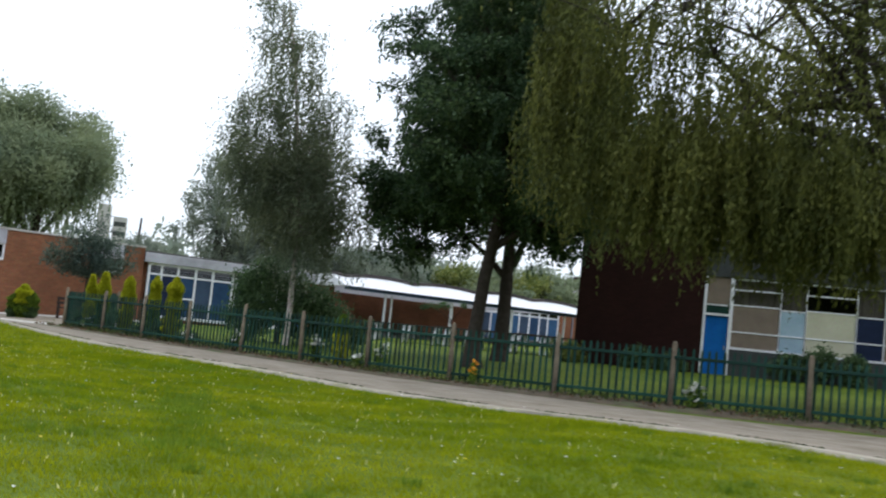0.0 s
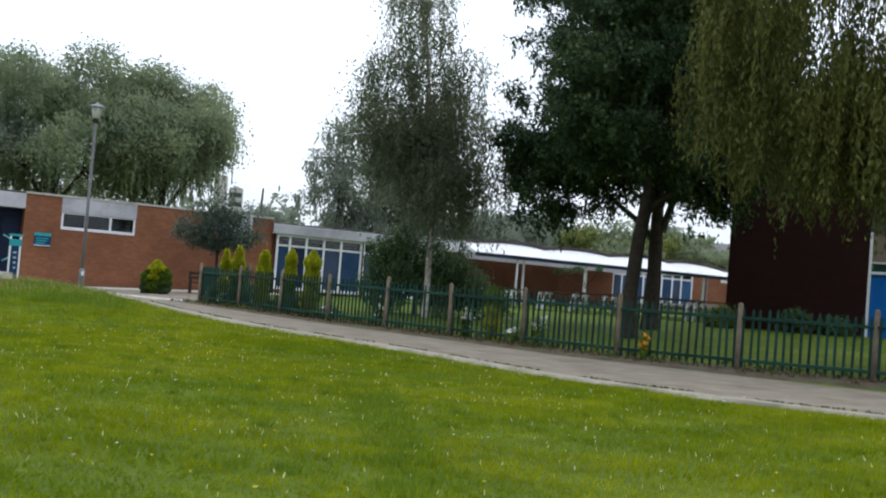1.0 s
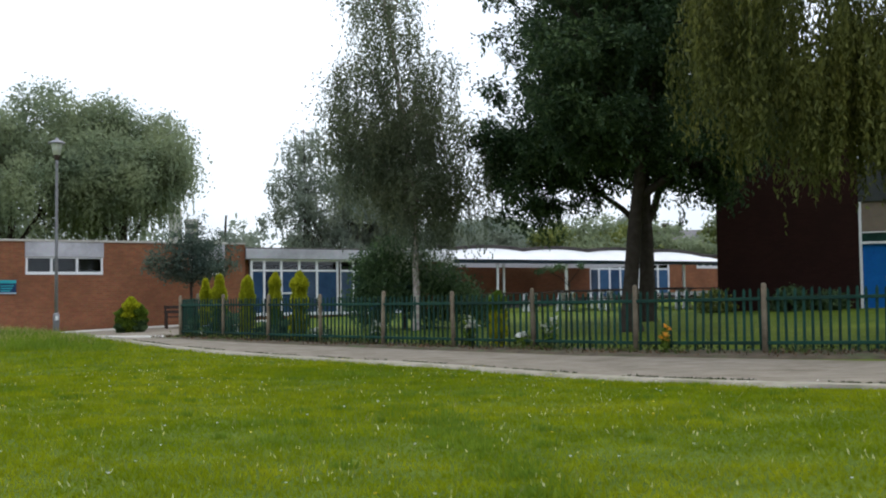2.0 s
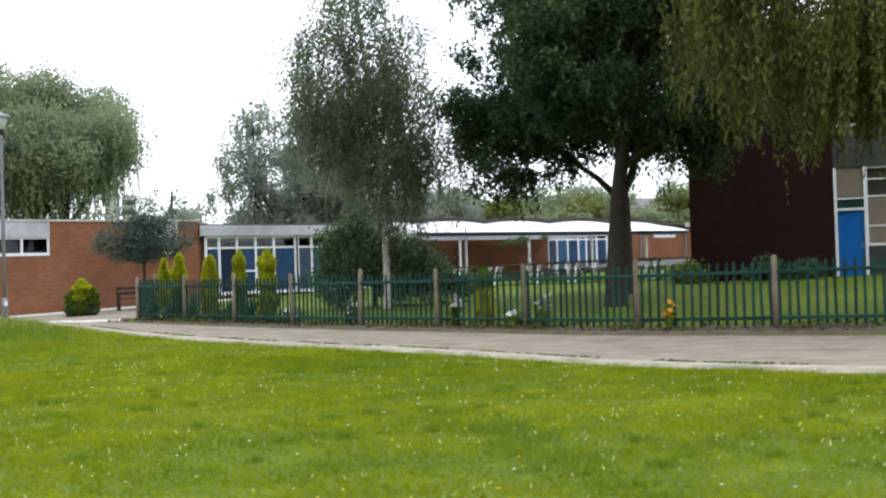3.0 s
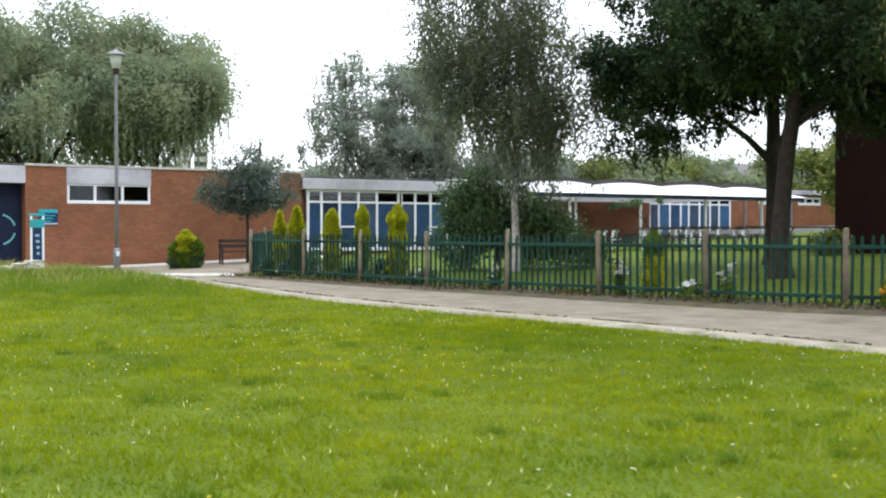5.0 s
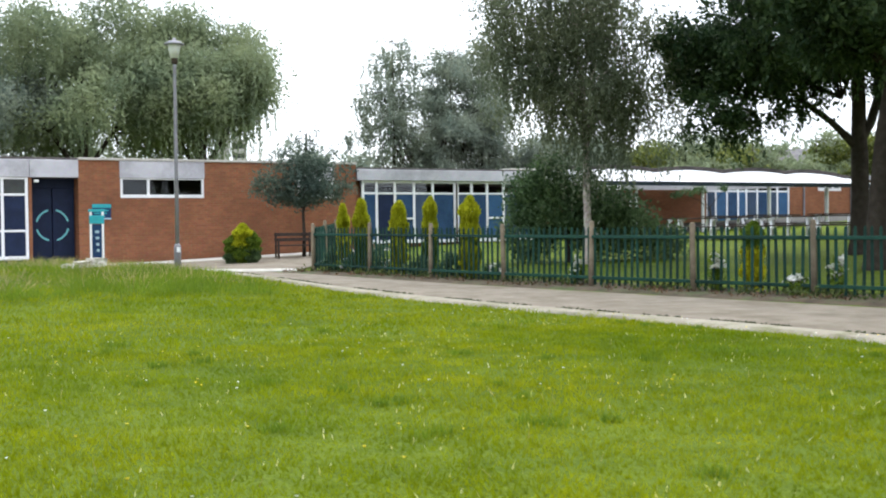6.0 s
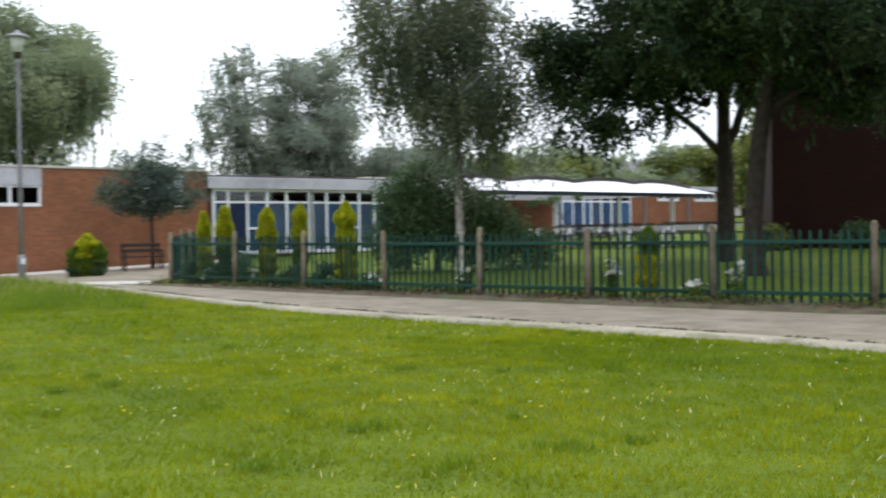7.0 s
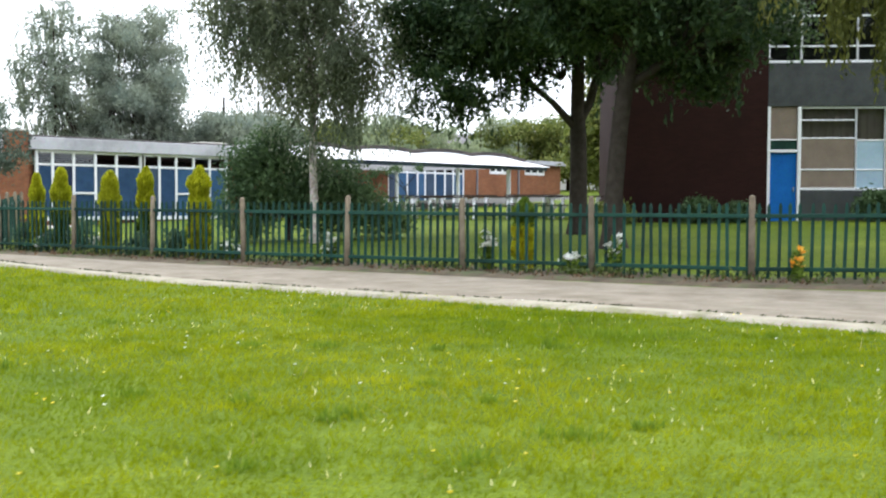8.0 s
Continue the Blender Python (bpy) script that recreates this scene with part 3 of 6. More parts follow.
def main_block():
    """Low brick school block with flat roof, entrance and high window."""
    Y, T = 38.53, 0.3
    b = thing("school_block", "low red-brick school block with flat roof and grey fascia", "school building")
    for x0, x1, top in ((6.42, 7.74, 3.4), (7.74, 10.53, 2.17), (10.53, 13.9, 3.4), (13.9, 15.3, 2.17), (15.3, 16.18, 3.4), (-14, -9.4, 3.4)):
        part("wall", boxes("wall", [(x0, x1, Y, Y + T, 0.0, top)]), M["brick"], b)
    part("back_wall", boxes("back_wall", [(-14, 16.18, Y + 9.0, Y + 9.3, 0, 3.2), (-14, -13.7, Y + T, Y + 9.0, 0, 3.2), (15.88, 16.18, Y + T, Y + 9.0, 0, 3.2)]), M["brick"], b)
    # inner walls and floors carry the gloom of the rooms in their colour
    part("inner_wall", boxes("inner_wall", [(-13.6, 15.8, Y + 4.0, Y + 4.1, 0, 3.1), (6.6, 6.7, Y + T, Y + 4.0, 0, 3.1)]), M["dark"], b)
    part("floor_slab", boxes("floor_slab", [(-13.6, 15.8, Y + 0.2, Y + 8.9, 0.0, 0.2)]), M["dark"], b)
    part("roof", boxes("roof", [(-14.05, 16.2, Y + 0.02, Y + 9.35, 3.34, 3.46)], 0.02), M["roof"], b)
    part("coping", boxes("coping", [(6.4, 16.2, Y - 0.05, Y + 0.02, 3.39, 3.47)], 0.01), M["kerb"], b)
    for x0, x1 in ((-9.4, 4.92), (4.93, 6.42), (7.72, 10.55), (13.88, 15.32)):
        part("fascia_panel", boxes("fascia_panel", [(x0, x1, Y - 0.03, Y + 0.12, 2.82, 3.385)], 0.012), M["fascia"], b)
    window(b, "high_window", 7.78, 10.5, Y + 0.06, 2.17, 2.86, (8.66, 9.58), bar=0.085, label="white framed high strip window")
    window(b, "high_window", 13.95, 15.27, Y + 0.06, 2.17, 2.86, (14.6,), bar=0.085, label="white framed high strip window")
    window(b, "entrance_window", -9.35, 4.84, Y + 0.06, 0.22, 2.84, tuple(-8.2 + 1.12 * i for i in range(12)), (1.13, 2.27), lambda i, k: ("*blue_dark", "*blue_dark", "*slate_panel")[k] if i % 2 == 0 or k else "*slate_blue", 0.09, "white framed full-height entrance glazing")
    # recessed double door
    for item in ((4.9, 5.0, Y + 0.02, Y + 0.9, 0.15, 2.84), (6.42, 6.55, Y + 0.3, Y + 0.9, 0.15, 2.84)):
        part("porch_side", boxes("porch_side", [item]), M["brick"], b)
    part("porch_ceiling", boxes("porch_ceiling", [(5.0, 6.42, Y + 0.13, Y + 0.95, 2.8, 2.86)]), M["dark"], b)
    part("porch_lamp", boxes("porch_lamp", [(5.06, 5.2, Y - 0.1, Y - 0.02, 2.66, 2.74)], 0.01), M["lantern"], b)
    door = new("double_door")
    door.parent = b
    door["label"] = "navy double door with pale curved handles"
    for x0, x1 in ((5.02, 5.7), (5.72, 6.4)):
        part("door_leaf", boxes("door_leaf", [(x0, x1, Y + 0.7, Y + 0.76, 0.2, 2.5)], 0.01), M["blue_dark"], door)
    part("door_head", boxes("door_head", [(5.0, 6.42, Y + 0.7, Y + 0.78, 2.5, 2.8)], 0.01), M["blue_dark"], door)
    for a0 in (20, 110, 200, 290):
        verts, faces = [], []
        for i in range(9):
            a = radians(a0 - 5 + 62 * i / 8)
            for r in (0.47, 0.525):
                for yy in (Y + 0.69, Y + 0.665):
                    verts.append((5.71 + r * math.cos(a), yy, 1.3 + r * math.sin(a)))
        for i in range(8):
            k = i * 4
            faces += [(k + 1, k + 3, k + 7, k + 5), (k, k + 1, k + 5, k + 4), (k + 2, k + 6, k + 7, k + 3), (k, k + 4, k + 6, k + 2)]
        part("door_ring", mesh_of("door_ring", verts, faces), M["cyan"], door, "pale cyan curved ring segment")
    return b


def glazed_block():
    """Wing with a deep grey fascia over white framed glazing."""
    Y = 38.75
    b = thing("glazed_wing", "flat-roofed school wing with grey fascia and blue glazing", "school building")
    part("wall", boxes("wall", [(16.2, 16.42, Y, Y + 0.3, 0.2, 2.82), (24.0, 25.6, Y, Y + 0.3, 0.2, 2.82), (16.42, 24.0, Y - 0.14, Y + 0.3, 0.2, 0.5),
         (25.3, 25.6, Y + 0.3, Y + 8.0, 0.2, 2.76), (16.2, 25.6, Y + 8.0, Y + 8.3, 0.2, 2.76)]), M["brick"], b)
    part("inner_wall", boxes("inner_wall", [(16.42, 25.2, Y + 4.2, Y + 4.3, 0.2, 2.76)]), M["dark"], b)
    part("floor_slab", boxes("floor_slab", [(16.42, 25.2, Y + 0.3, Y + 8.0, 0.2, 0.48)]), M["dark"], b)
    part("roof", boxes("roof", [(16.2, 26.0, Y - 0.3, Y + 8.4, 3.2, 3.29)], 0.01), M["roof"], b)
    part("soffit", boxes("soffit", [(16.2, 25.9, Y - 0.28, Y + 8.3, 2.825, 2.86)]), M["fascia"], b)
    part("fascia_board", boxes("fascia_board", [(16.18, 26.0, Y - 0.36, Y - 0.3, 2.82, 3.23), (26.0, 26.06, Y - 0.36, Y + 8.4, 2.82, 3.23)], 0.01), M["fascia"], b, "weathered grey fascia board")
    part("roof_vent", boxes("roof_vent", [(23.6, 24.9, Y + 1.0, Y + 1.8, 3.29, 3.42)], 0.03), M["kerb"], b)
    tones = ("*blue_panel", "*blue_dark", "*blue_panel", "*slate_blue", "*blue_panel", "*slate_blue", "*blue_panel", "*blue_light", "*slate_blue", "*blue_light")
    for bay, (x0, x1, mull) in enumerate(((16.45, 20.3, (17.0, 17.75, 18.55, 19.35)), (20.42, 23.95, (21.05, 21.75, 22.5, 23.2)))):
        window(b, "window_bay", x0, x1, Y - 0.2, 0.5, 2.82, mull, (2.35,), lambda i, k, bay=bay: tones[5 * bay + i] if k == 0 else None, 0.095, "white framed glazing with blue panels")
        for a, c in zip(mull[1::2], mull[2::2]):
            part("middle_rail", boxes("middle_rail", [(a + 0.05, c - 0.05, Y - 0.27, Y - 0.225, 1.38, 1.45)], 0.006), M["white"], b)
    part("pier", boxes("pier", [(20.34, 20.39, Y - 0.3, Y + 0.2, 0.4, 2.76)]), M["timber"], b)
    return b


def canopy_block():
    """Far brick block with a scalloped white canopy on posts before it."""
    Y = 46.0
    b = thing("canopy_block", "far red-brick school block with white scalloped canopy and blue doors", "school building")
    gz = 0.9
    part("wall", boxes("wall", [(27, 39.8, Y, Y + 0.3, gz, 3.5), (45.9, 48.1, Y, Y + 0.3, gz, 3.5), (48.1, 50.0, Y, Y + 0.3, gz, 2.8), (50.0, 51.4, Y, Y + 0.3, gz, 3.5),
         (51.4, 53.4, Y, Y + 0.3, gz, 2.8), (53.4, 55, Y, Y + 0.3, gz, 3.5), (54.7, 55, Y + 0.3, Y + 9, gz, 3.5), (27, 27.3, Y + 0.3, Y + 9, gz, 3.5), (27, 55, Y + 9, Y + 9.3, gz, 3.5),
         (48.1, 50.0, Y, Y + 0.3, 3.3, 3.5), (51.4, 53.4, Y, Y + 0.3, 3.3, 3.5), (39.8, 45.9, Y, Y + 0.3, 3.25, 3.5)]), M["brick"], b)
    part("inner_wall", boxes("inner_wall", [(27.4, 54.6, Y + 4, Y + 4.1, gz, 3.5)]), M["dark"], b)
    part("roof", boxes("roof", [(26.8, 55.2, Y - 0.2, Y + 9.4, 3.5, 3.66)], 0.02), M["roof"], b)
    window(b, "door_screen", 39.85, 45.85, Y + 0.08, gz + 0.1, 3.25, (40.5, 41.3, 42.1, 42.7, 43.5, 44.3, 45.0), (2.75,), lambda i, k: (("*slate_blue", "*blue_light", "*blue_panel", "*blue_light", "*slate_blue", "*blue_panel", "*slate_blue", "*blue_light")[i] if k == 0 else None), 0.12, "white framed blue doors and glazing")
    window(b, "high_window", 48.15, 49.95, Y + 0.08, 2.8, 3.3, (48.75, 49.35), bar=0.13, label="small white framed window")
    window(b, "high_window", 51.45, 53.35, Y + 0.08, 2.8, 3.3, (52.1, 52.75), bar=0.13, label="small white framed window")
    part("fascia_board", boxes("fascia_board", [(50.6, 55.3, Y - 0.26, Y - 0.2, 3.42, 3.68)], 0.01), M["fascia"], b)
    for x in (46.9, 50.7):
        part("downpipe", boxes("downpipe", [(x, x + 0.1, Y - 0.1, Y, gz, 3.5)], 0.02), M["steel"], b)
    return b


def wave_canopy():
    """Scalloped canopy: a run of shallow vaults with a deep white edge, on white posts."""
    c = thing("canopy", "white scalloped flat canopy on slim pale posts", "canopy")
    x0, x1, y0, y1 = 24.4, 40.2, 35.6, 45.7
    n = 120
    verts, faces = [], []

    def crest(x):
        return 3.2 + 0.13 * abs(math.cos(math.pi * (x - 27.05) / 3.7)) ** 0.8 - 0.16 * max(0, (x - 37) / 3.2)

    for i in range(n + 1):
        x = x0 + (x1 - x0) * i / n
        up = crest(x)
        verts += [(x, y0, 2.78), (x, y0 + 1.5, up), (x, y1, up), (x, y1, 2.78)]
    for i in range(n):
        a = i * 4
        faces += [(a, a + 4, a + 5, a + 1), (a + 1, a + 5, a + 6, a + 2), (a + 2, a + 6, a + 7, a + 3), (a + 3, a + 7, a + 4, a)]
    faces += [(0, 1, 2, 3), (n * 4 + 3, n * 4 + 2, n * 4 + 1, n * 4)]
    part("canopy_edge", mesh_of("canopy_edge", verts, faces), M["canopy"], c)
    cap, cf = [], []
    for i in range(n + 1):
        x = x0 + (x1 - x0) * i / n
        up = crest(x)
        cap += [(x, y0 + 1.47, up + 0.004), (x, y0 + 1.47, up + 0.15), (x, y0 + 1.75, up + 0.15), (x, y0 + 1.75, up + 0.004)]
    for i in range(n):
        a = i * 4
        cf += [(a, a + 4, a + 5, a + 1), (a + 1, a + 5, a + 6, a + 2), (a + 3, a + 7, a + 4, a)]
    part("roof_cap", mesh_of("roof_cap", cap, cf), M["roof"], c, "dark felt roof edge")
    part("beam", boxes("beam", [(x0 + 0.1, x1 - 0.1, y0 + 0.12, y0 + 0.3, 2.62, 2.779)], 0.01), M["slate_blue"], c, "dark blue-grey beam under the canopy edge")
    for x, y in ((26.7, 35.9), (27.3, 36.3), (30.4, 35.9), (30.75, 36.3), (34.1, 35.9), (34.45, 36.3), (37.55, 35.9), (37.9, 36.3)):
        z = ground_z(x, y)
        part("post", boxes("post", [(x - 0.045, x + 0.045, y - 0.045, y + 0.045, z - 0.05, 2.619)], 0.01), M["white"], c)
    return c


def tall_block():
    """Two-storey block: dark brick end panel, blue door, white framed window wall. Local x runs along the face, y goes in."""
    b = thing("two_storey_block", "two-storey school block with dark brick panel, blue door and window wall", "school building", (30.0, 19.72, 0.55), -52)
    H, L = 8.05, 16.0
    # panel and side walls: dark brick with tree shade mixed into the colour
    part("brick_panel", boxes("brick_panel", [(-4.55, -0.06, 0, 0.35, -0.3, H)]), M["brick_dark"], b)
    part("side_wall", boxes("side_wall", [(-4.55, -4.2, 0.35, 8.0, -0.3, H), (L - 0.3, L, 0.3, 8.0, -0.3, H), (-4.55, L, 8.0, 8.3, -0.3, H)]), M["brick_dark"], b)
    part("roof", boxes("roof", [(-4.6, L + 0.1, -0.05, 8.4, H, H + 0.15)], 0.02), M["roof"], b)
    part("roof_band", boxes("roof_band", [(-0.06, L, 0.0, 0.25, 6.95, H)], 0.015), M["fascia"], b, "weathered pale grey roof band")
    part("floor_band", boxes("floor_band", [(-0.06, L, 0.02, 0.25, 3.5, 4.8)], 0.015), M["slate_panel"], b, "dark panel band between the storeys")
    part("plinth", boxes("plinth", [(0.92, L, 0.02, 0.25, -0.3, 1.0)], 0.015), M["slate_panel"], b, "dark grey panel under the windows")
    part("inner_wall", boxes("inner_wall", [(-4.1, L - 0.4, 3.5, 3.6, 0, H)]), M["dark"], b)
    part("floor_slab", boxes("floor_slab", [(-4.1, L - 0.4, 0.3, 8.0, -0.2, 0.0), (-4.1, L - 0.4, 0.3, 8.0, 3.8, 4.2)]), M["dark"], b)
    edges = (0.92, 2.55, 3.4, 5.05, 5.95, 7.6, 8.45, 10.1, 10.95, 12.6, 13.45, 15.7)
    ground_fill = ("beige", "pale_blue", "cream", "blue_dark")
    for i in range(len(edges) - 1):
        window(b, "window_unit", edges[i], edges[i + 1], 0.12, 1.0, 3.5, (), (1.62, 2.56, 3.1) if i % 2 == 0 else (1.62, 2.5),
               lambda a, k, i=i: ("*" + ground_fill[i % 4]) if k < 2 else ("beige" if i in (0, 1, 3, 6) else None), 0.058, "white framed window with drawn blinds")
        window(b, "upper_window_unit", edges[i], edges[i + 1], 0.12, 4.8, 6.95, (), (5.3, 6.2), None, 0.058, "white framed upper window")
    window(b, "upper_window_unit", -0.03, 0.92, 0.12, 4.8, 6.95, (), (5.3, 6.2), None, 0.058, "white framed upper window")
    door = new("blue_door")
    door.parent = b
    door["label"] = "bright blue door in a white frame"
    part("door_leaf", boxes("door_leaf", [(0.04, 0.82, 0.08, 0.13, 0.02, 2.12)], 0.008), M["blue"], door)
    part("door_frame", boxes("door_frame", [(-0.06, 0.03, 0.0, 0.16, 0.0, 3.5), (0.83, 0.92, 0.0, 0.16, 0.0, 3.5), (0.03, 0.83, 0.0, 0.16, 2.13, 2.21)], 0.008), M["white"], door)
    part("door_panel", boxes("door_panel", [(0.03, 0.83, 0.06, 0.12, 2.215, 2.5)], 0.006), M["fence"], door, "dark green panel over the door")
    part("overlight", boxes("overlight", [(0.03, 0.83, 0.08, 0.12, 2.51, 3.5)], 0.006), M["beige"], door)
    part("overlight_bar", boxes("overlight_bar", [(0.03, 0.83, 0.04, 0.079, 2.49, 2.53)], 0.004), M["white"], door)
    part("door_handle", boxes("door_handle", [(0.72, 0.76, 0.03, 0.079, 0.95, 1.1)], 0.006), M["steel"], door)
    part("step", boxes("step", [(-0.1, 1.0, -0.7, 0.0, -0.25, -0.02)], 0.02), M["kerb"], b)
    return b


main_block()
glazed_block()
canopy_block()
wave_canopy()
tall_block()


# ---------------------------------------------------------------- fence
def fence():
    f = thing("fence", "dark green painted picket fence with weathered timber posts", "fence")
    post_mesh = lathe("post", [(0.052, -0.1), (0.05, 0.6), (0.048, 1.21), (0.04, 1.25), (0.015, 1.265)], 9)
    post_mesh.materials.append(M["post"])
    w, d = 0.024, 0.01
    prof = [(-w, 0.06), (w, 0.06), (w, 1.1), (w * 0.35, 1.15), (-w * 0.35, 1.15), (-w, 1.1)]
    verts = [(x, -d, z) for x, z in prof] + [(x, d, z) for x, z in prof]
    faces = [tuple(range(6)), tuple(reversed(range(6, 12)))] + [(k, k + 6, (k + 1) % 6 + 6, (k + 1) % 6) for k in range(6)]
    pale_mesh = mesh_of("pale", verts, faces)
    pale_mesh.materials.append(M["fence"])
    rng = random.Random(11)
    posts = [(10.28, 28.21), (10.72, 25.75), (11.12, 23.43), (11.55, 21.06), (12.1, 18.83), (12.64, 16.59), (13.2, 14.4), (13.84, 12.04), (14.95, 9.93), (16.16, 7.92), (17.42, 5.7), (18.65, 3.55), (19.9, 1.4), (21.1, -0.7), (22.3, -2.8)]
    back = [(10.28, 28.21), (11.55, 30.4), (12.8, 32.6), (14.05, 34.8)]
    for run in (posts, back):
        for i, p in enumerate(run):
            if run is back and i == 0:
                continue
            ob = part("post", post_mesh, None, f)
            ob.matrix_world = pose(p[0], p[1], ground_z(*p), rng.uniform(-1.2, 1.2), rng.uniform(-1.2, 1.2), rng.uniform(0, 90)) @ Matrix.Diagonal((1, 1, rng.uniform(0.97, 1.03), 1))
        for a, b in zip(run, run[1:]):
            span, turn = math.dist(a, b), math.degrees(math.atan2(b[1] - a[1], b[0] - a[0]))
            za, zb = ground_z(*a), ground_z(*b)
            slope = -math.degrees(math.atan2(zb - za, span))
            for z in (0.2, 0.97):
                rail = part("rail", boxes("rail", [(0.03, span - 0.03, -0.02, 0.02, z - 0.03, z + 0.03)], 0.005), M["fence"], f)
                rail.matrix_world = pose(a[0], a[1], za, 0, slope, turn)
            n = round(span / 0.146)
            for k in range(n):
                t = (k + 0.5) / n
                x, y = a[0] + (b[0] - a[0]) * t, a[1] + (b[1] - a[1]) * t
                out = Vector((-(b[1] - a[1]), b[0] - a[0])).normalized() * 0.034
                pale = part("pale", pale_mesh, None, f)
                pale.matrix_world = pose(x + out.x, y + out.y, za + (zb - za) * t + rng.uniform(-0.012, 0.012), 0, rng.uniform(-1.3, 1.3), turn)


fence()


# ---------------------------------------------------------------- trees
def tree(name, label, at, trunk, limbs, blobs, leaves, size, leaf_mat, bark_mat, seed, strands=0, strand_len=1.5, group="", clump=0.34, category="tree", floor=0.05, flat=0.0, slim=0.48, per=40, twigs=()):
    """trunk: (x, y, z, radius) from the base up. limbs: lists of the same. blobs: x, y, z, rx, ry, rz of the crown's masses."""
    base = (at[0], at[1], ground_z(*at) - 0.05)
    t = thing(name, label, category, base, 0, group)
    rng = np.random.default_rng(seed)
    verts, faces = [], []
    tube(verts, faces, [p[:3] for p in trunk], [p[3] for p in trunk], 10)
    for limb in limbs:
        tube(verts, faces, [p[:3] for p in limb], [p[3] for p in limb], 6)
    for k, (x, y, z, rx, ry, rz) in enumerate(blobs):
        start = min(([*trunk[len(trunk) // 2:]] + [q for l in limbs for q in l]), key=lambda q: math.dist(q[:3], (x, y, z - rz)))
        mid = (Vector(start[:3]) + Vector((x, y, z))) / 2 + Vector((0, 0, 0.25 * rz))
        r0 = min(start[3] * 0.6, 0.09)
        tube(verts, faces, [start[:3], mid, (x, y, z + 0.3 * rz)], [r0, r0 * 0.55, 0.012], 5)
        for _ in range(5):
            e = rng.normal(size=3)
            e /= np.linalg.norm(e)
            tip = (x + e[0] * rx * 0.85, y + e[1] * ry * 0.85, z + e[2] * rz * 0.85)
            tube(verts, faces, [tuple(mid), ((mid[0] + tip[0]) / 2, (mid[1] + tip[1]) / 2, (mid[2] + tip[2]) / 2 + 0.15 * rz), tip], [r0 * 0.4, r0 * 0.25, 0.006], 4)
    cs, ws = [], []
    for x, y, z, long in twigs:
        tube(verts, faces, [(0.3 * x, 0.3 * y, z - 1.0), (0.7 * x, 0.7 * y, z + 0.15), (x, y, z), (x + 0.05, y, z - long)], [0.02, 0.012, 0.007, 0.003], 4)
        q = rng.random((34, 1))
        cs.append(np.array((x, y, z)) + q * (0.05, 0, -long) + rng.normal(size=(34, 3)) * 0.05)
        ws.append(rng.normal(size=(34, 3)) * 0.4 + (0, 0, -1))
    part("trunk", mesh_of("trunk", verts, faces, True), M[bark_mat], t)
    vol = np.array([b[3] * b[4] + b[4] * b[5] + b[3] * b[5] for b in blobs])
    counts = (leaves * vol / vol.sum()).astype(int)
    for (x, y, z, rx, ry, rz), n in zip(blobs, counts):
        m = max(3, n // per)
        e = rng.normal(size=(m, 3))
        e /= np.linalg.norm(e, axis=1, keepdims=True)
        e *= (0.5 + 0.5 * rng.random((m, 1)) ** 0.5) * (0.85 + 0.3 * rng.random((m, 1)))
        heart = np.array((x, y, z)) + e * (rx, ry, rz)
        c = np.repeat(heart, per, 0) + rng.normal(size=(m * per, 3)) * clump * (0.9, 0.9, 0.65)
        cs.append(c)
        ws.append(rng.normal(size=c.shape) * (1, 1, 1 - 0.7 * flat) + (0, 0, -0.5))
        if strands:
            k = max(1, int(strands * n / leaves))
            e = rng.normal(size=(k, 3))
            e[:, 2] = np.abs(e[:, 2]) * 0.25 - 0.35
            e /= np.linalg.norm(e, axis=1, keepdims=True)
            top = np.array((x, y, z)) + e * (rx, ry, rz) * (0.55 + 0.5 * rng.random((k, 1)))
            long = strand_len * (0.4 + 0.9 * rng.random(k))
            steps = 24
            s = np.linspace(0, 1, steps)
            sway = rng.normal(size=(k, 1, 2)) * 0.16
            line = np.repeat(top[:, None], steps, 1)
            line[:, :, 2] -= long[:, None] * s
            line[:, :, :2] += sway * (s ** 2)[None, :, None] + rng.normal(size=(k, steps, 2)) * 0.045
            cs.append(line.reshape(-1, 3))
            w = rng.normal(size=(k * steps, 3)) * 0.35 + (0, 0, -1)
            ws.append(w)
    cs, ws = np.concatenate(cs), np.concatenate(ws)
    keep = cs[:, 2] > floor + (0.9 * np.sin(cs[:, 0] * 2.1) * np.sin(cs[:, 1] * 1.7) + rng.random(len(cs)) * 0.5) * (floor > 1)
    part("crown", leaf_mesh("crown", cs[keep], ws[keep], size, size * slim, rng, flat), M[leaf_mat], t)
    return t


def dome(rng, n, cx, cy, low, top, r, blob):
    """Masses of a taller crown: fullest at a third of its height, its hem uneven and higher by the trunk."""
    out = []
    for i in range(n):
        k, a = math.sqrt(rng.random()), 2 * math.pi * i / n * 2.4 + rng.uniform(-0.4, 0.4)
        hem = low + (top - low) * 0.16 * (1 - k) + rng.uniform(0, 0.1) * (top - low)
        roof = low + (top - low) * (0.3 + 0.7 * math.sqrt(max(0.0, 1 - k ** 1.6)))
        z = hem + (max(roof, hem + 0.3) - hem) * rng.random()
        s = blob * rng.uniform(0.7, 1.3)
        out.append((cx + r * k * math.cos(a), cy + r * k * math.sin(a), z, s, s, s * 0.7))
    return out


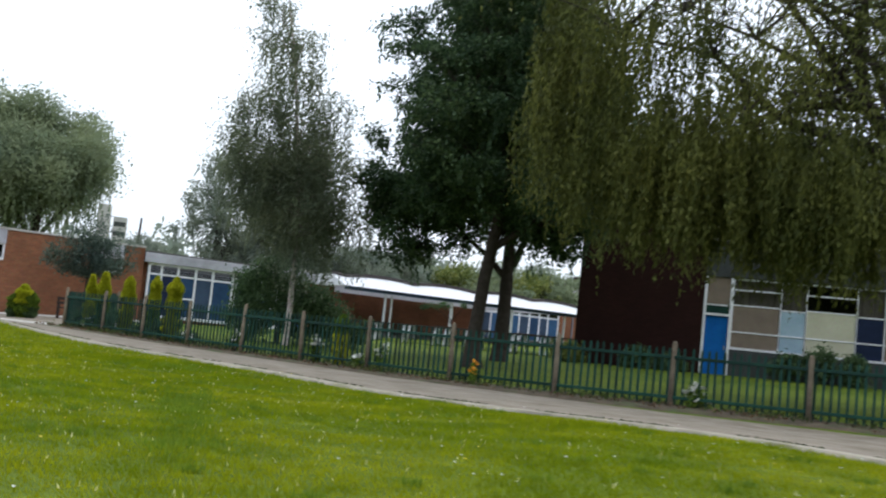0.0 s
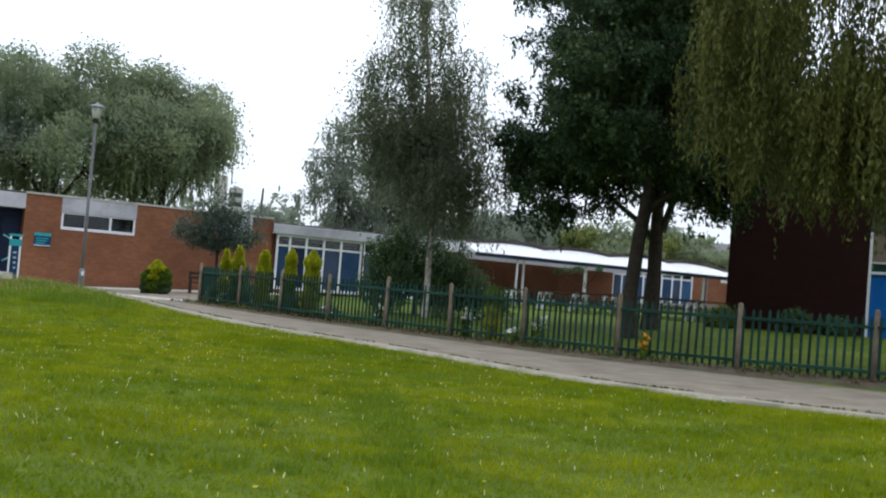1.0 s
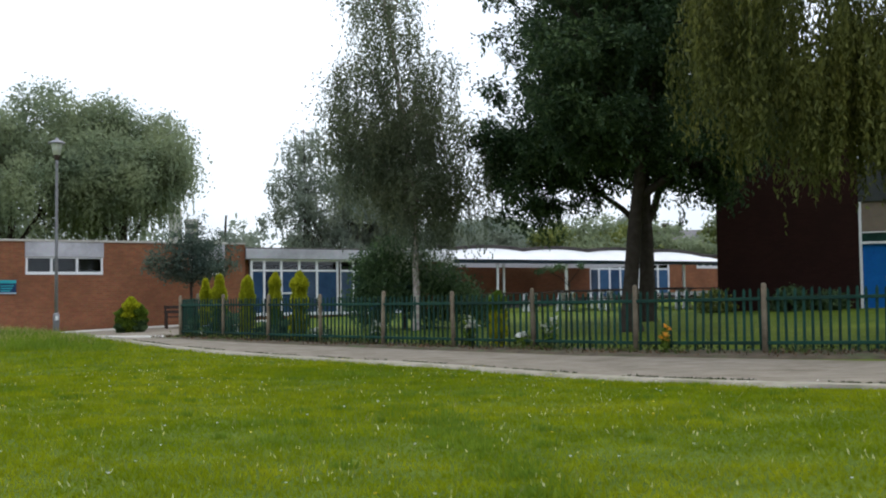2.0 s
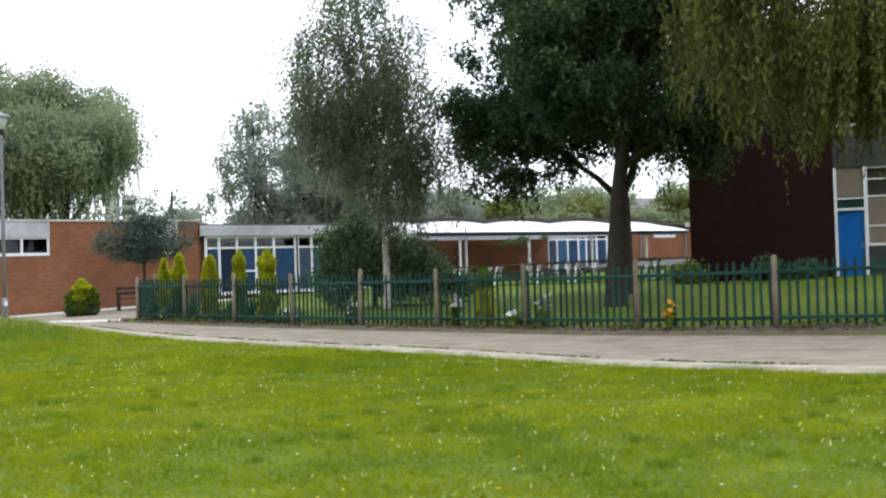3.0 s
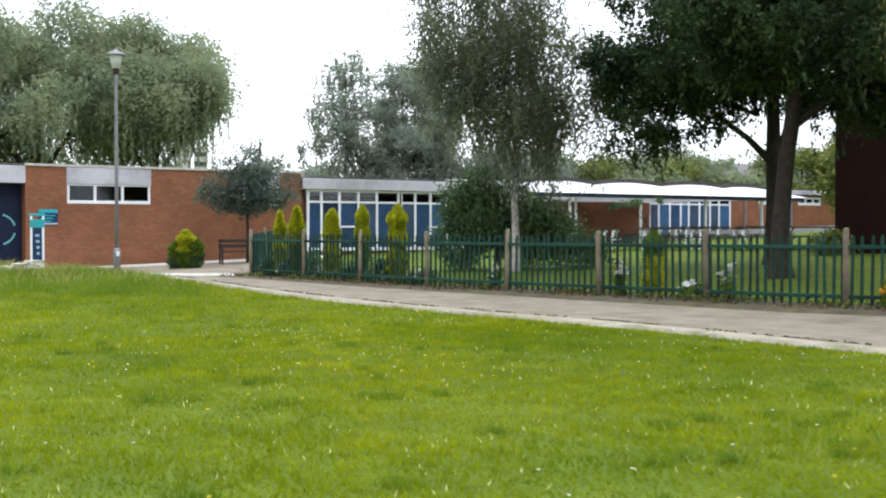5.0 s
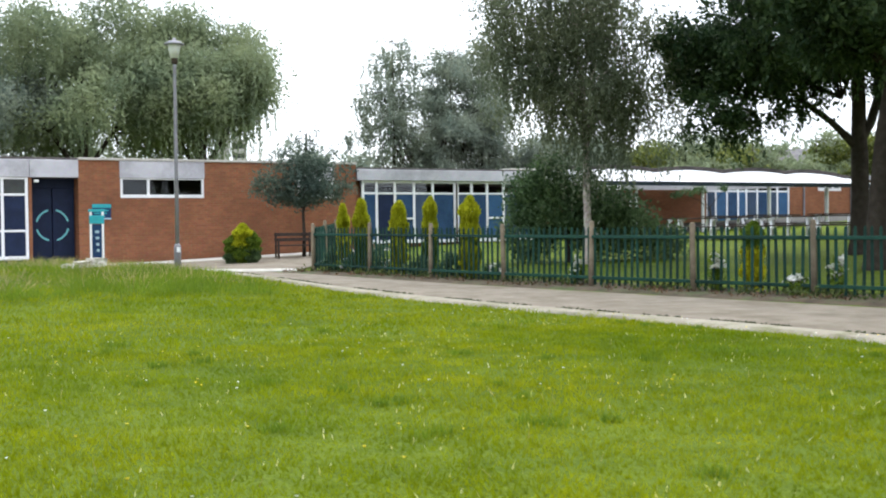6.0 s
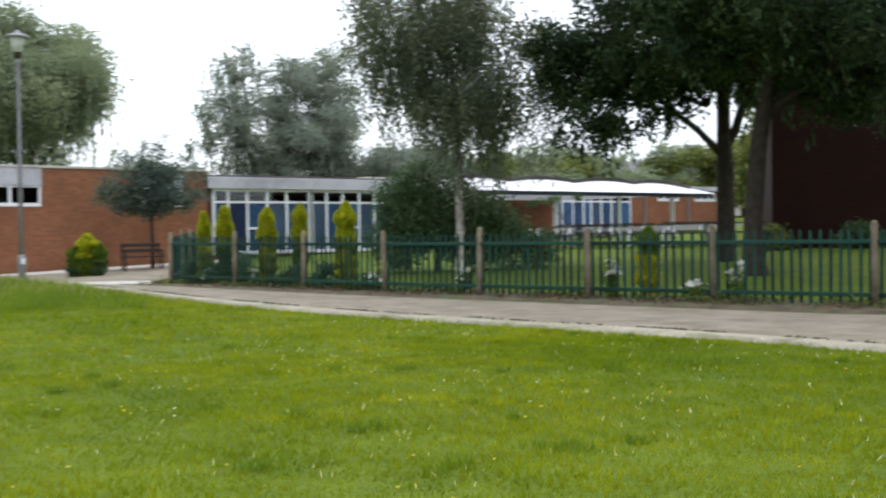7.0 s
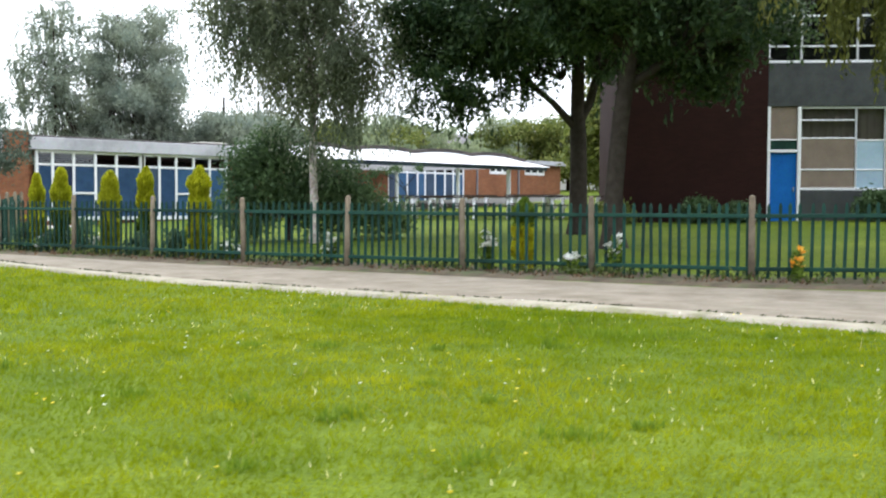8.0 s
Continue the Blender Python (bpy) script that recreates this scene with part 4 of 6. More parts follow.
def cluster(rng, n, cx, cy, z0, z1, r, blob):
    """Masses of a rounded crown: a ring and a core, at uneven heights."""
    out = []
    for i in range(n):
        a, k = 2 * math.pi * i / n + rng.uniform(-0.3, 0.3), rng.uniform(0.35, 1.0)
        h = rng.uniform(0, 1)
        w = math.sin(math.pi * (0.18 + 0.72 * h))
        s = blob * rng.uniform(0.75, 1.25)
        out.append((cx + r * k * w * math.cos(a), cy + r * k * w * math.sin(a), z0 + (z1 - z0) * h, s, s, s * 0.72))
    return out


def masses(rng, n, cx, cy, profile, blob, apart):
    """Separate leaf masses inside a crown: profile gives height, inner and outer radius; no two lie too close."""
    out, zs = [], [p[0] for p in profile]
    for _ in range(n * 30):
        if len(out) == n:
            break
        z = rng.uniform(zs[0], zs[-1])
        r0, r1 = np.interp(z, zs, [p[1] for p in profile]), np.interp(z, zs, [p[2] for p in profile])
        if rng.random() > r1 / max(p[2] for p in profile):
            continue
        k, a = r0 + (r1 - r0) * rng.random() ** 0.6, rng.uniform(0, 2 * math.pi)
        x, y = cx + k * math.cos(a), cy + k * math.sin(a)
        if any(math.hypot(x - o[0], y - o[1], 1.5 * (z - o[2])) < apart for o in out):
            continue
        w = blob * rng.uniform(0.65, 1.35)
        out.append((x, y, z, w, w, w * rng.uniform(0.45, 0.7)))
    return out


def with_bays(items, bays):
    """Leaves out the masses that lie in the open bays of a crown, given as across from, across to, height from, height to."""
    return [m for m in items if not any(a < 0.85 * m[0] - 0.52 * m[1] < b and c < m[2] < d for a, b, c, d in bays)]


def beside(items):
    """Masses given as across, along, height and radius, where across runs square to the school front."""
    return [(0.85 * u + 0.52 * v, -0.52 * u + 0.85 * v, z, r, r, r * 0.6) for u, v, z, r in items]


R = random.Random(5)
tree("oak_tree", "large dark green broadleaf tree with forked trunk on the lawn", (22.05, 21.07),
     [(0, 0, 0, 0.31), (0.03, -0.01, 0.4, 0.245), (0.05, -0.03, 1.6, 0.215), (0.05, -0.03, 2.6, 0.21), (0.03, -0.02, 3.1, 0.18), (0.02, 0.0, 5.5, 0.14), (0.1, -0.1, 8.5, 0.1), (0.1, 0, 11, 0.04)],
     [[(-0.02, 0.02, 2.75, 0.12), (-0.5, 0.4, 3.4, 0.085), (-1.1, 0.75, 3.9, 0.065), (-1.7, 1.1, 4.6, 0.045), (-2.0, 1.4, 5.4, 0.03)], [(0, 0, 2.8, 0.14), (0.22, -0.2, 3.35, 0.12), (0.36, -0.32, 4.0, 0.11), (0.5, -0.3, 5.6, 0.09), (0.7, -0.2, 7.5, 0.05)], [(-0.8, 0.55, 3.65, 0.05), (-1.6, 0.7, 4.2, 0.035), (-2.5, 0.9, 4.6, 0.02)], [(-1.1, 0.75, 3.9, 0.045), (-2.2, 1.5, 4.1, 0.03), (-3.2, 2.1, 4.2, 0.015)], [(-0.25, 0.3, 4.0, 0.06), (-1.2, 1.2, 4.6, 0.04), (-1.9, 1.9, 5.4, 0.015)]],
     with_bays(masses(R, 92, -0.8, 0.5, [(4.9, 1.4, 3.8), (6.2, 0.4, 4.2), (8.0, 0.3, 4.6), (10.0, 0, 3.6), (12.0, 0, 2.2), (13.4, 0, 0.8)], 1.0, 1.2)
     + beside([(-3.0, 0.2, 4.4, 0.7), (-3.9, -0.5, 4.2, 0.7), (-4.3, 0.6, 4.5, 0.6), (-3.5, 0.9, 3.9, 0.5), (-2.5, -0.4, 4.9, 0.6), (-4.1, 0.1, 5.3, 0.8), (-3.2, -0.8, 5.1, 0.8), (-1.7, 0.5, 4.5, 0.4), (-2.2, 0.9, 4.0, 0.35), (0.9, 0.6, 4.5, 0.5), (1.4, -0.3, 4.6, 0.5), (-0.7, -0.3, 4.9, 0.5), (-1.2, 0.1, 4.3, 0.35), (-2.0, -0.3, 4.6, 0.5), (-1.4, 0.4, 5.0, 0.6), (-2.9, 0.4, 3.6, 0.35), (-2.6, 1.2, 3.5, 0.3), (-1.6, -0.6, 4.0, 0.25), (-2.4, -0.8, 4.3, 0.6), (-3.6, -1.2, 3.7, 0.5), (-4.0, 1.2, 3.6, 0.5), (-3.2, 0.5, 3.5, 0.4), (-2.2, 0.4, 3.9, 0.4), (-2.4, 0.0, 5.0, 0.7), (-3.7, -0.6, 5.0, 0.8), (-3.8, 1.2, 5.0, 0.8), (-2.8, 1.4, 4.3, 0.5), (-0.4, 0.3, 4.3, 0.4), (0.4, -0.4, 4.2, 0.35), (0.8, 0.2, 4.1, 0.4), (-0.9, -0.2, 4.1, 0.35), (-1.5, 0.3, 3.9, 0.35), (-2.2, -0.5, 3.8, 0.4), (-3.2, 0.2, 3.2, 0.5), (-3.9, 0.5, 3.1, 0.5), (-3.6, -0.2, 3.3, 0.5), (-4.2, 0.2, 3.9, 0.6), (-2.7, -0.2, 3.3, 0.35), (-3.0, 0.6, 3.6, 0.45), (-3.4, -0.6, 4.6, 0.8), (-2.9, -0.4, 5.2, 0.8)]), [(-6, -1.9, 6.6, 8.6), (-2.3, 0.3, 3.7, 5.4), (1.8, 4, 5.8, 6.8), (-4, -2.6, 9.8, 11), (-6, -3.9, 0, 4.3)])
     + beside([(-2.6, 0.2, 7.2, 0.3), (-3.2, -0.3, 7.7, 0.3), (-3.8, 0.2, 8.1, 0.35), (-2.2, 0.0, 7.9, 0.3), (-3.0, 0.4, 8.6, 0.5), (-4.3, 0.0, 8.6, 0.45), (-3.2, 0.0, 5.9, 0.8), (-2.4, 0.3, 6.1, 0.8), (-1.7, -0.2, 6.2, 0.8), (-2.8, -0.4, 5.4, 0.7), (-3.9, 0.2, 5.6, 0.6), (-1.9, 0.2, 4.4, 0.22), (-1.3, 0.0, 4.9, 0.28), (-0.8, 0.3, 4.5, 0.2), (-0.3, -0.1, 5.0, 0.28), (-2.1, 0.5, 4.9, 0.28), (-1.7, -0.3, 3.9, 0.2), (-1.0, 0.2, 4.1, 0.18), (-1.5, 0.5, 4.6, 0.3), (-0.6, -0.4, 4.8, 0.3), (-1.9, -0.6, 4.7, 0.32), (-2.2, 0.1, 4.2, 0.26), (-1.1, 0.6, 4.4, 0.22), (-0.1, 0.4, 4.6, 0.26), (0.2, -0.3, 4.9, 0.3), (-1.4, -0.2, 5.2, 0.35), (-0.5, 0.1, 5.3, 0.35), (-2.0, 0.3, 3.6, 0.2), (-1.3, 0.0, 3.7, 0.15), (-1.8, 0.8, 4.5, 0.4), (-1.2, -0.7, 4.7, 0.4), (-0.4, 0.7, 4.6, 0.38), (-0.8, 1.0, 5.0, 0.42), (-1.6, 1.1, 5.1, 0.42), (-0.2, -0.8, 4.9, 0.4), (-2.1, -0.9, 4.3, 0.36), (-1.5, 1.4, 4.3, 0.3), (-4.5, 0.1, 4.8, 0.35), (-4.7, -0.3, 5.5, 0.35), (-4.6, 0.4, 6.1, 0.4), (-4.4, 0.2, 4.2, 0.25)]),
     112000, 0.072, "oak", "bark", 21, strands=460, strand_len=0.9, clump=0.21, flat=0.55, per=64)
tree("oak_tree", "large dark green broadleaf tree with straight trunk before dark brick", (18.42, 17.54),
     [(0, 0, 0, 0.33), (0.0, 0.0, 0.4, 0.235), (0.02, -0.02, 1.2, 0.19), (0.1, -0.12, 2.6, 0.175), (0.25, -0.28, 4.2, 0.16), (0.6, -0.4, 7.5, 0.14), (0.5, -0.2, 11.5, 0.04)],
     [[(0.2, -0.22, 3.4, 0.12), (1.0, -1.0, 4.2, 0.09), (2.0, -2.1, 4.5, 0.05)], [(0.28, -0.3, 4.2, 0.12), (-0.7, -0.5, 5.4, 0.08), (-1.4, -0.9, 6.8, 0.04)]],
     masses(R, 66, 0.4, -0.4, [(4.7, 0.8, 2.7), (6.0, 0.3, 3.0), (8.0, 0, 3.0), (10.0, 0, 2.3), (12.0, 0, 1.3)], 0.85, 1.05)
     + beside([(1.0, -0.3, 4.2, 0.6), (1.7, 0.2, 3.9, 0.6), (2.2, -0.5, 3.8, 0.55), (2.5, 0.1, 4.0, 0.55), (2.5, 0.6, 4.5, 0.7), (2.6, -0.3, 4.7, 0.6), (1.5, 0.8, 4.6, 0.7), (0.3, -0.7, 4.6, 0.6), (-0.6, 0.2, 4.6, 0.55), (-1.4, -0.2, 4.8, 0.5), (2.0, -0.6, 5.2, 0.7), (1.3, 0.1, 3.7, 0.5), (2.4, 0.2, 3.5, 0.5), (2.0, -0.1, 3.6, 0.5), (2.8, 0.3, 4.9, 0.7), (0.6, 0.3, 4.0, 0.45), (3.0, 0.6, 5.6, 0.8)]),
     92000, 0.07, "oak", "bark", 22, strands=420, strand_len=0.8, clump=0.2, flat=0.55, per=56)


def willow():
    """Weeping tree: long leafy strands that hang from arching limbs, with bare twigs above."""
    at = (23.8, 6.4)
    t = thing("willow_tree", "weeping willow with long yellow-green hanging strands by the fence", "tree", (at[0], at[1], ground_z(*at) - 0.05))
    rng = np.random.default_rng(23)

    def spot(u, v):
        return 0.5 * u + 0.866 * v, -0.866 * u + 0.5 * v

    verts, faces = [], []
    tube(verts, faces, [(0, 0, 0), (0, 0, 1.0), (-0.1, 0.1, 3.0), (0.1, 0.2, 5.0), (0.3, 0.1, 7.5), (0.4, 0, 10)], [0.5, 0.4, 0.34, 0.28, 0.16, 0.05], 12)
    limbs = []
    for u, v, z0, z1, r in ((-7.4, -4.0, 4.6, 7.8, 0.2), (-6.2, -3.0, 5.0, 8.6, 0.16), (-4.2, -1.0, 5.2, 9.6, 0.17), (-2.6, -2.6, 5.2, 8.8, 0.14), (-2.2, 1.2, 5.6, 10.2, 0.14), (-0.8, -2.2, 5.6, 9.4, 0.12), (1.4, 0.4, 5.6, 9.6, 0.13), (2.4, -2.0, 5.4, 9.0, 0.12), (6.4, -3.0, 4.8, 8.4, 0.18), (5.0, 1.0, 5.2, 9.4, 0.16), (7.6, -0.6, 5.0, 8.0, 0.16), (-5.4, -2.2, 5.4, 9.8, 0.14), (-3.4, -2.0, 5.6, 10.4, 0.14), (-4.6, -3.4, 4.2, 5.9, 0.12), (-1.4, -3.4, 4.4, 6.0, 0.1), (-3.2, 1.0, 4.4, 6.3, 0.1)):
        x, y = spot(u, v)
        pts = [(0, 0.2, z0)]
        for k in (0.25, 0.5, 0.75, 1.0):
            j = rng.normal(size=3) * 0.22 * (k < 1)
            pts.append((x * k + j[0], y * k + j[1], z0 + (z1 - z0) * math.sin(k * 1.45) + j[2]))
        tube(verts, faces, pts, [r, r * 0.75, r * 0.52, r * 0.33, 0.025], 7)
        limbs.append(pts)
    for pts, radii in (([(0, 0.2, 3.6), (-1.2, 0.9, 5.5), (-2.1, 1.6, 6.9), (-2.3, 1.8, 8.4), (-2.0, 1.7, 10.2)], (0.25, 0.2, 0.17, 0.13, 0.07)),
                       ([(-2.1, 1.6, 6.8), (-2.7, 2.2, 6.85), (-3.1, 2.7, 6.7), (-3.8, 3.3, 6.2)], (0.12, 0.1, 0.07, 0.03)),
                       ([(-2.0, 1.5, 6.6), (-2.6, 2.2, 7.8), (-3.3, 3.0, 9.2), (-3.7, 3.4, 10.3)], (0.12, 0.09, 0.06, 0.03)),
                       ([(-1.4, 1.0, 5.8), (-1.9, 1.7, 8.0), (-2.9, 2.4, 9.4)], (0.1, 0.07, 0.03))):
        tube(verts, faces, pts, radii, 8)
        limbs.append(pts)
    tips = []
    for k in range(640):
        pts = limbs[rng.integers(len(limbs))]
        a = Vector(pts[rng.integers(1, len(pts))])
        d = Vector(rng.normal(size=3)) * 0.9
        d.z = abs(d.z) * 0.8 + 0.1
        b = a + d
        c = b + Vector((d.x * 0.7, d.y * 0.7, -0.3 + rng.normal() * 0.3))
        tube(verts, faces, [a, (a + b) / 2 + Vector((0, 0, 0.12)), b, c], [0.028, 0.02, 0.013, 0.005], 4)
        tips += [b, c]
    part("trunk", mesh_of("trunk", verts, faces, True), M["bark"], t)

    cs, ws = [], []

    def hang(n, u0, u1, v0, v1, z0, z1, l0, l1, hem, per=24):
        """Bunches of strands: each spreads from one twig, draws together below and ends at its own height."""
        for _ in range(n):
            u, v, top = rng.uniform(u0, u1), rng.uniform(v0, v1), rng.uniform(z0, z1)
            long = min(rng.uniform(l0, l1), top - hem - rng.exponential(0.35))
            if long < 0.5:
                continue
            x, y = spot(u, v)
            wide, lean = rng.uniform(0.22, 0.5), rng.normal(size=2) * 0.22
            for _ in range(per):
                a, k = rng.uniform(0, 2 * math.pi), math.sqrt(rng.random()) * wide
                own = long * (1 - 0.75 * rng.random() ** 1.6) * (1.05 - 0.35 * k / wide)
                m = max(3, int(own / 0.075))
                q = np.linspace(0, 1, m) * own / long
                pull = 1 - 0.45 * q
                drop = top + 0.25 * rng.normal() - long * q + 0.3 * (k / wide) * (1 - q)
                line = np.stack([x + k * math.cos(a) * pull + lean[0] * q ** 2, y + k * math.sin(a) * pull + lean[1] * q ** 2, drop], 1) + rng.normal(size=(m, 3)) * 0.032
                cs.append(line)
                ws.append(rng.normal(size=(m, 3)) * 0.42 + (0, 0, -1))

    hang(52, -9.3, -7.6, -5.0, -2.4, 4.6, 10.0, 1.6, 3.6, 2.6)
    hang(50, -7.8, -5.2, -5.0, -2.4, 4.3, 5.9, 1.2, 3.2, 2.2)
    hang(9, -7.6, -6.0, -5.0, -2.4, 6.2, 8.4, 0.8, 2.2, 4.6)
    hang(46, -5.8, -3.4, -4.6, -1.2, 4.3, 5.7, 1.2, 3.2, 2.2)
    hang(180, -4.6, 2.2, -4.6, 1.8, 4.0, 5.5, 1.4, 3.4, 2.2)
    hang(10, -4.8, 2.2, -4.6, 1.8, 6.8, 9.6, 0.5, 1.5, 5.2)
    hang(40, -7.9, -3.0, -4.6, -1.0, 5.7, 7.4, 0.8, 2.0, 4.4, 16)
    hang(16, -8.0, -5.4, -5.0, -1.2, 6.6, 8.8, 0.9, 2.4, 5.0, 17)
    hang(18, -3.4, 1.5, -4.6, -1.0, 5.4, 6.6, 0.7, 1.6, 4.4, 14)
    # crown half beyond the view, added to shade the path and grass
    hang(110, 2.2, 8.6, -5.4, 2.0, 4.4, 8.6, 1.6, 4.2, 2.4, 18)
    hang(40, -7.4, -2.0, -2.6, 1.6, 4.3, 5.6, 1.4, 3.0, 2.4)
    for p in tips:
        if rng.random() < 0.85:
            c = np.array(p) + rng.normal(size=(30, 3)) * (0.32, 0.32, 0.36)
            cs.append(c)
            ws.append(rng.normal(size=c.shape) * 0.5 + (0, 0, -1))
    part("crown", leaf_mesh("crown", np.concatenate(cs), np.concatenate(ws), 0.072, 0.023, rng), M["willow"], t)


willow()
tree("birch_tree", "tall silver birch with pale trunk and drooping grey-green twigs", (16.2, 24.5),
     [(0, 0, 0, 0.13), (0.03, 0, 0.6, 0.1), (0.0, 0.02, 2.0, 0.085), (0.02, 0.03, 3.6, 0.08), (-0.25, 0.12, 6.0, 0.065), (-0.6, 0.35, 9.0, 0.045), (-1.3, 0.8, 13.0, 0.012)],
     [[(0, 0, 3.4, 0.05), (0.8, -0.6, 4.6, 0.03), (1.4, -1.0, 5.2, 0.012)], [(0, 0, 3.9, 0.05), (-0.9, 0.6, 5.2, 0.03), (-1.5, 1.0, 6.2, 0.012)], [(0, 0, 5.0, 0.05), (0.7, 0.7, 6.6, 0.025), (1.1, 1.0, 7.6, 0.01)]],
     beside([(0.9, 0.2, 4.6, 0.6), (0.5, -0.2, 3.9, 0.6), (1.1, 0.1, 4.1, 0.35), (-1.5, 0, 5.5, 0.8), (0.8, -0.5, 5.9, 0.9), (-0.4, 0.3, 5.6, 1.1), (-1.8, -0.3, 6.3, 0.8), (-0.3, 0.1, 7.1, 1.1), (0.6, 0.4, 7.8, 0.8), (-1.5, 0.1, 7.6, 0.9), (-0.7, 0, 8.8, 1.0), (-1.4, 0.2, 9.9, 0.8), (-0.4, -0.2, 9.8, 0.6), (-1.4, 0, 11.0, 0.7), (-1.7, 0, 12.2, 0.45), (0.1, -0.4, 4.6, 1.0), (-1.8, 0.4, 5.2, 0.5), (1.2, -0.1, 5.3, 0.4), (0.3, 0.3, 6.6, 0.9), (-1.0, -0.4, 5.9, 0.9), (-2.3, 0.1, 5.6, 0.6), (-2.4, -0.2, 6.6, 0.6), (-2.1, 0.2, 7.4, 0.6), (-1.2, 0.3, 4.6, 0.7), (-1.9, 0.0, 4.4, 0.4), (-0.6, 0.1, 4.2, 0.7), (0.5, -0.3, 3.6, 0.7), (0.9, 0.2, 3.9, 0.45), (0.2, 0.0, 4.1, 0.8), (0.9, -0.4, 4.8, 0.5), (1.4, 0.0, 4.4, 0.35), (-0.3, -0.4, 3.5, 0.5), (1.9, 0.1, 4.5, 0.35), (2.2, -0.2, 3.9, 0.3), (1.8, 0.2, 3.5, 0.3), (2.0, 0.0, 5.1, 0.35), (-0.9, 0.0, 5.1, 0.8), (-0.2, 0.2, 6.2, 0.9)]),
     30000, 0.05, "birch", "birch_bark", 24, strands=1250, strand_len=1.6, clump=0.3, twigs=[(-2.0, 1.2, 8.1, 1.2), (-2.1, 1.15, 7.8, 1.3), (-1.9, 1.25, 8.0, 0.8)])
tree("small_tree", "small rounded dark blue-green tree before a brick wall", (13.2, 36.2),
     [(0, 0, 0, 0.07), (0.02, 0, 0.8, 0.055), (0, 0.02, 1.5, 0.05), (0.05, 0, 2.4, 0.03), (0, 0, 3.6, 0.01)],
     [[(0, 0, 1.65, 0.03), (-0.5, 0.2, 2.1, 0.02), (-1.0, 0.3, 2.6, 0.008)], [(0, 0, 1.7, 0.03), (0.5, -0.2, 2.2, 0.02), (1.0, -0.2, 2.7, 0.008)]],
     [(-0.8, 0.2, 2.1, 0.5, 0.5, 0.3), (0.75, -0.2, 2.15, 0.5, 0.5, 0.32), (0, 0.1, 2.3, 0.7, 0.7, 0.42), (-0.45, 0, 2.75, 0.5, 0.5, 0.4), (0.5, 0, 2.8, 0.5, 0.5, 0.4), (0.05, 0, 3.15, 0.45, 0.45, 0.35), (1.2, 0, 2.5, 0.35, 0.35, 0.25), (-1.25, 0, 2.45, 0.35, 0.35, 0.25), (0.0, 0.3, 1.9, 0.6, 0.6, 0.18),
      (-0.8, 0, 3.3, 0.09, 0.09, 0.42), (-0.5, 0.1, 3.45, 0.09, 0.09, 0.45), (-0.2, 0, 3.8, 0.08, 0.08, 0.45), (0.15, 0, 3.6, 0.08, 0.08, 0.4), (0.4, 0, 3.85, 0.08, 0.08, 0.45), (0.75, 0, 3.5, 0.09, 0.09, 0.45), (1.1, 0, 3.25, 0.09, 0.09, 0.4), (1.5, 0, 3.0, 0.09, 0.09, 0.35), (-1.1, 0, 3.1, 0.09, 0.09, 0.35), (-1.5, 0, 2.8, 0.1, 0.1, 0.3), (-1.6, 0, 2.2, 0.15, 0.15, 0.15), (1.6, 0, 2.3, 0.15, 0.15, 0.15)],
     9500, 0.055, "small_tree", "bark", 25, clump=0.17)
tree("laurel_bush", "large dense dark green laurel bush behind the birch", (16.5, 25.75),
     [(0, 0, 0, 0.09), (0, 0, 0.6, 0.06), (0, 0, 1.6, 0.02)], [],
     [(-0.9, 0.55, 0.8, 0.65, 0.65, 0.7), (-0.5, 0.3, 1.5, 0.75, 0.75, 0.8), (-0.35, 0.2, 2.35, 0.5, 0.5, 0.5), (-0.9, 0.5, 1.9, 0.5, 0.5, 0.5), (0.3, -0.2, 1.9, 0.5, 0.5, 0.5), (0.5, -0.4, 1.0, 0.85, 0.85, 0.8), (1.3, -1.1, 0.85, 0.7, 0.7, 0.65), (0.9, -0.8, 1.5, 0.6, 0.6, 0.5), (1.9, -1.6, 0.5, 0.5, 0.5, 0.4)],
     21000, 0.058, "laurel", "bark", 26, clump=0.2, category="bush")

tree("sapling", "thin bare-stemmed sapling before the white canopy", (29.6, 34.6),
     [(0, 0, 0, 0.035), (0.05, 0.02, 0.6, 0.028), (0.02, 0.05, 1.1, 0.022)],
     [[(0.03, 0.03, 0.9, 0.02), (-0.3, 0.3, 1.35, 0.014), (-0.75, 0.6, 1.6, 0.006)], [(0.02, 0.05, 1.1, 0.02), (0.25, -0.2, 1.5, 0.012), (0.4, -0.3, 1.75, 0.006)], [(0.02, 0.05, 1.0, 0.016), (-0.15, 0.3, 1.5, 0.01), (-0.3, 0.5, 1.8, 0.005)]],
     [(-0.7, 0.6, 1.65, 0.3, 0.3, 0.12), (-0.2, 0.3, 1.75, 0.35, 0.35, 0.12), (0.35, -0.25, 1.75, 0.25, 0.25, 0.12), (-1.1, 0.9, 1.6, 0.2, 0.2, 0.08)],
     700, 0.05, "laurel", "bark", 27, clump=0.1)

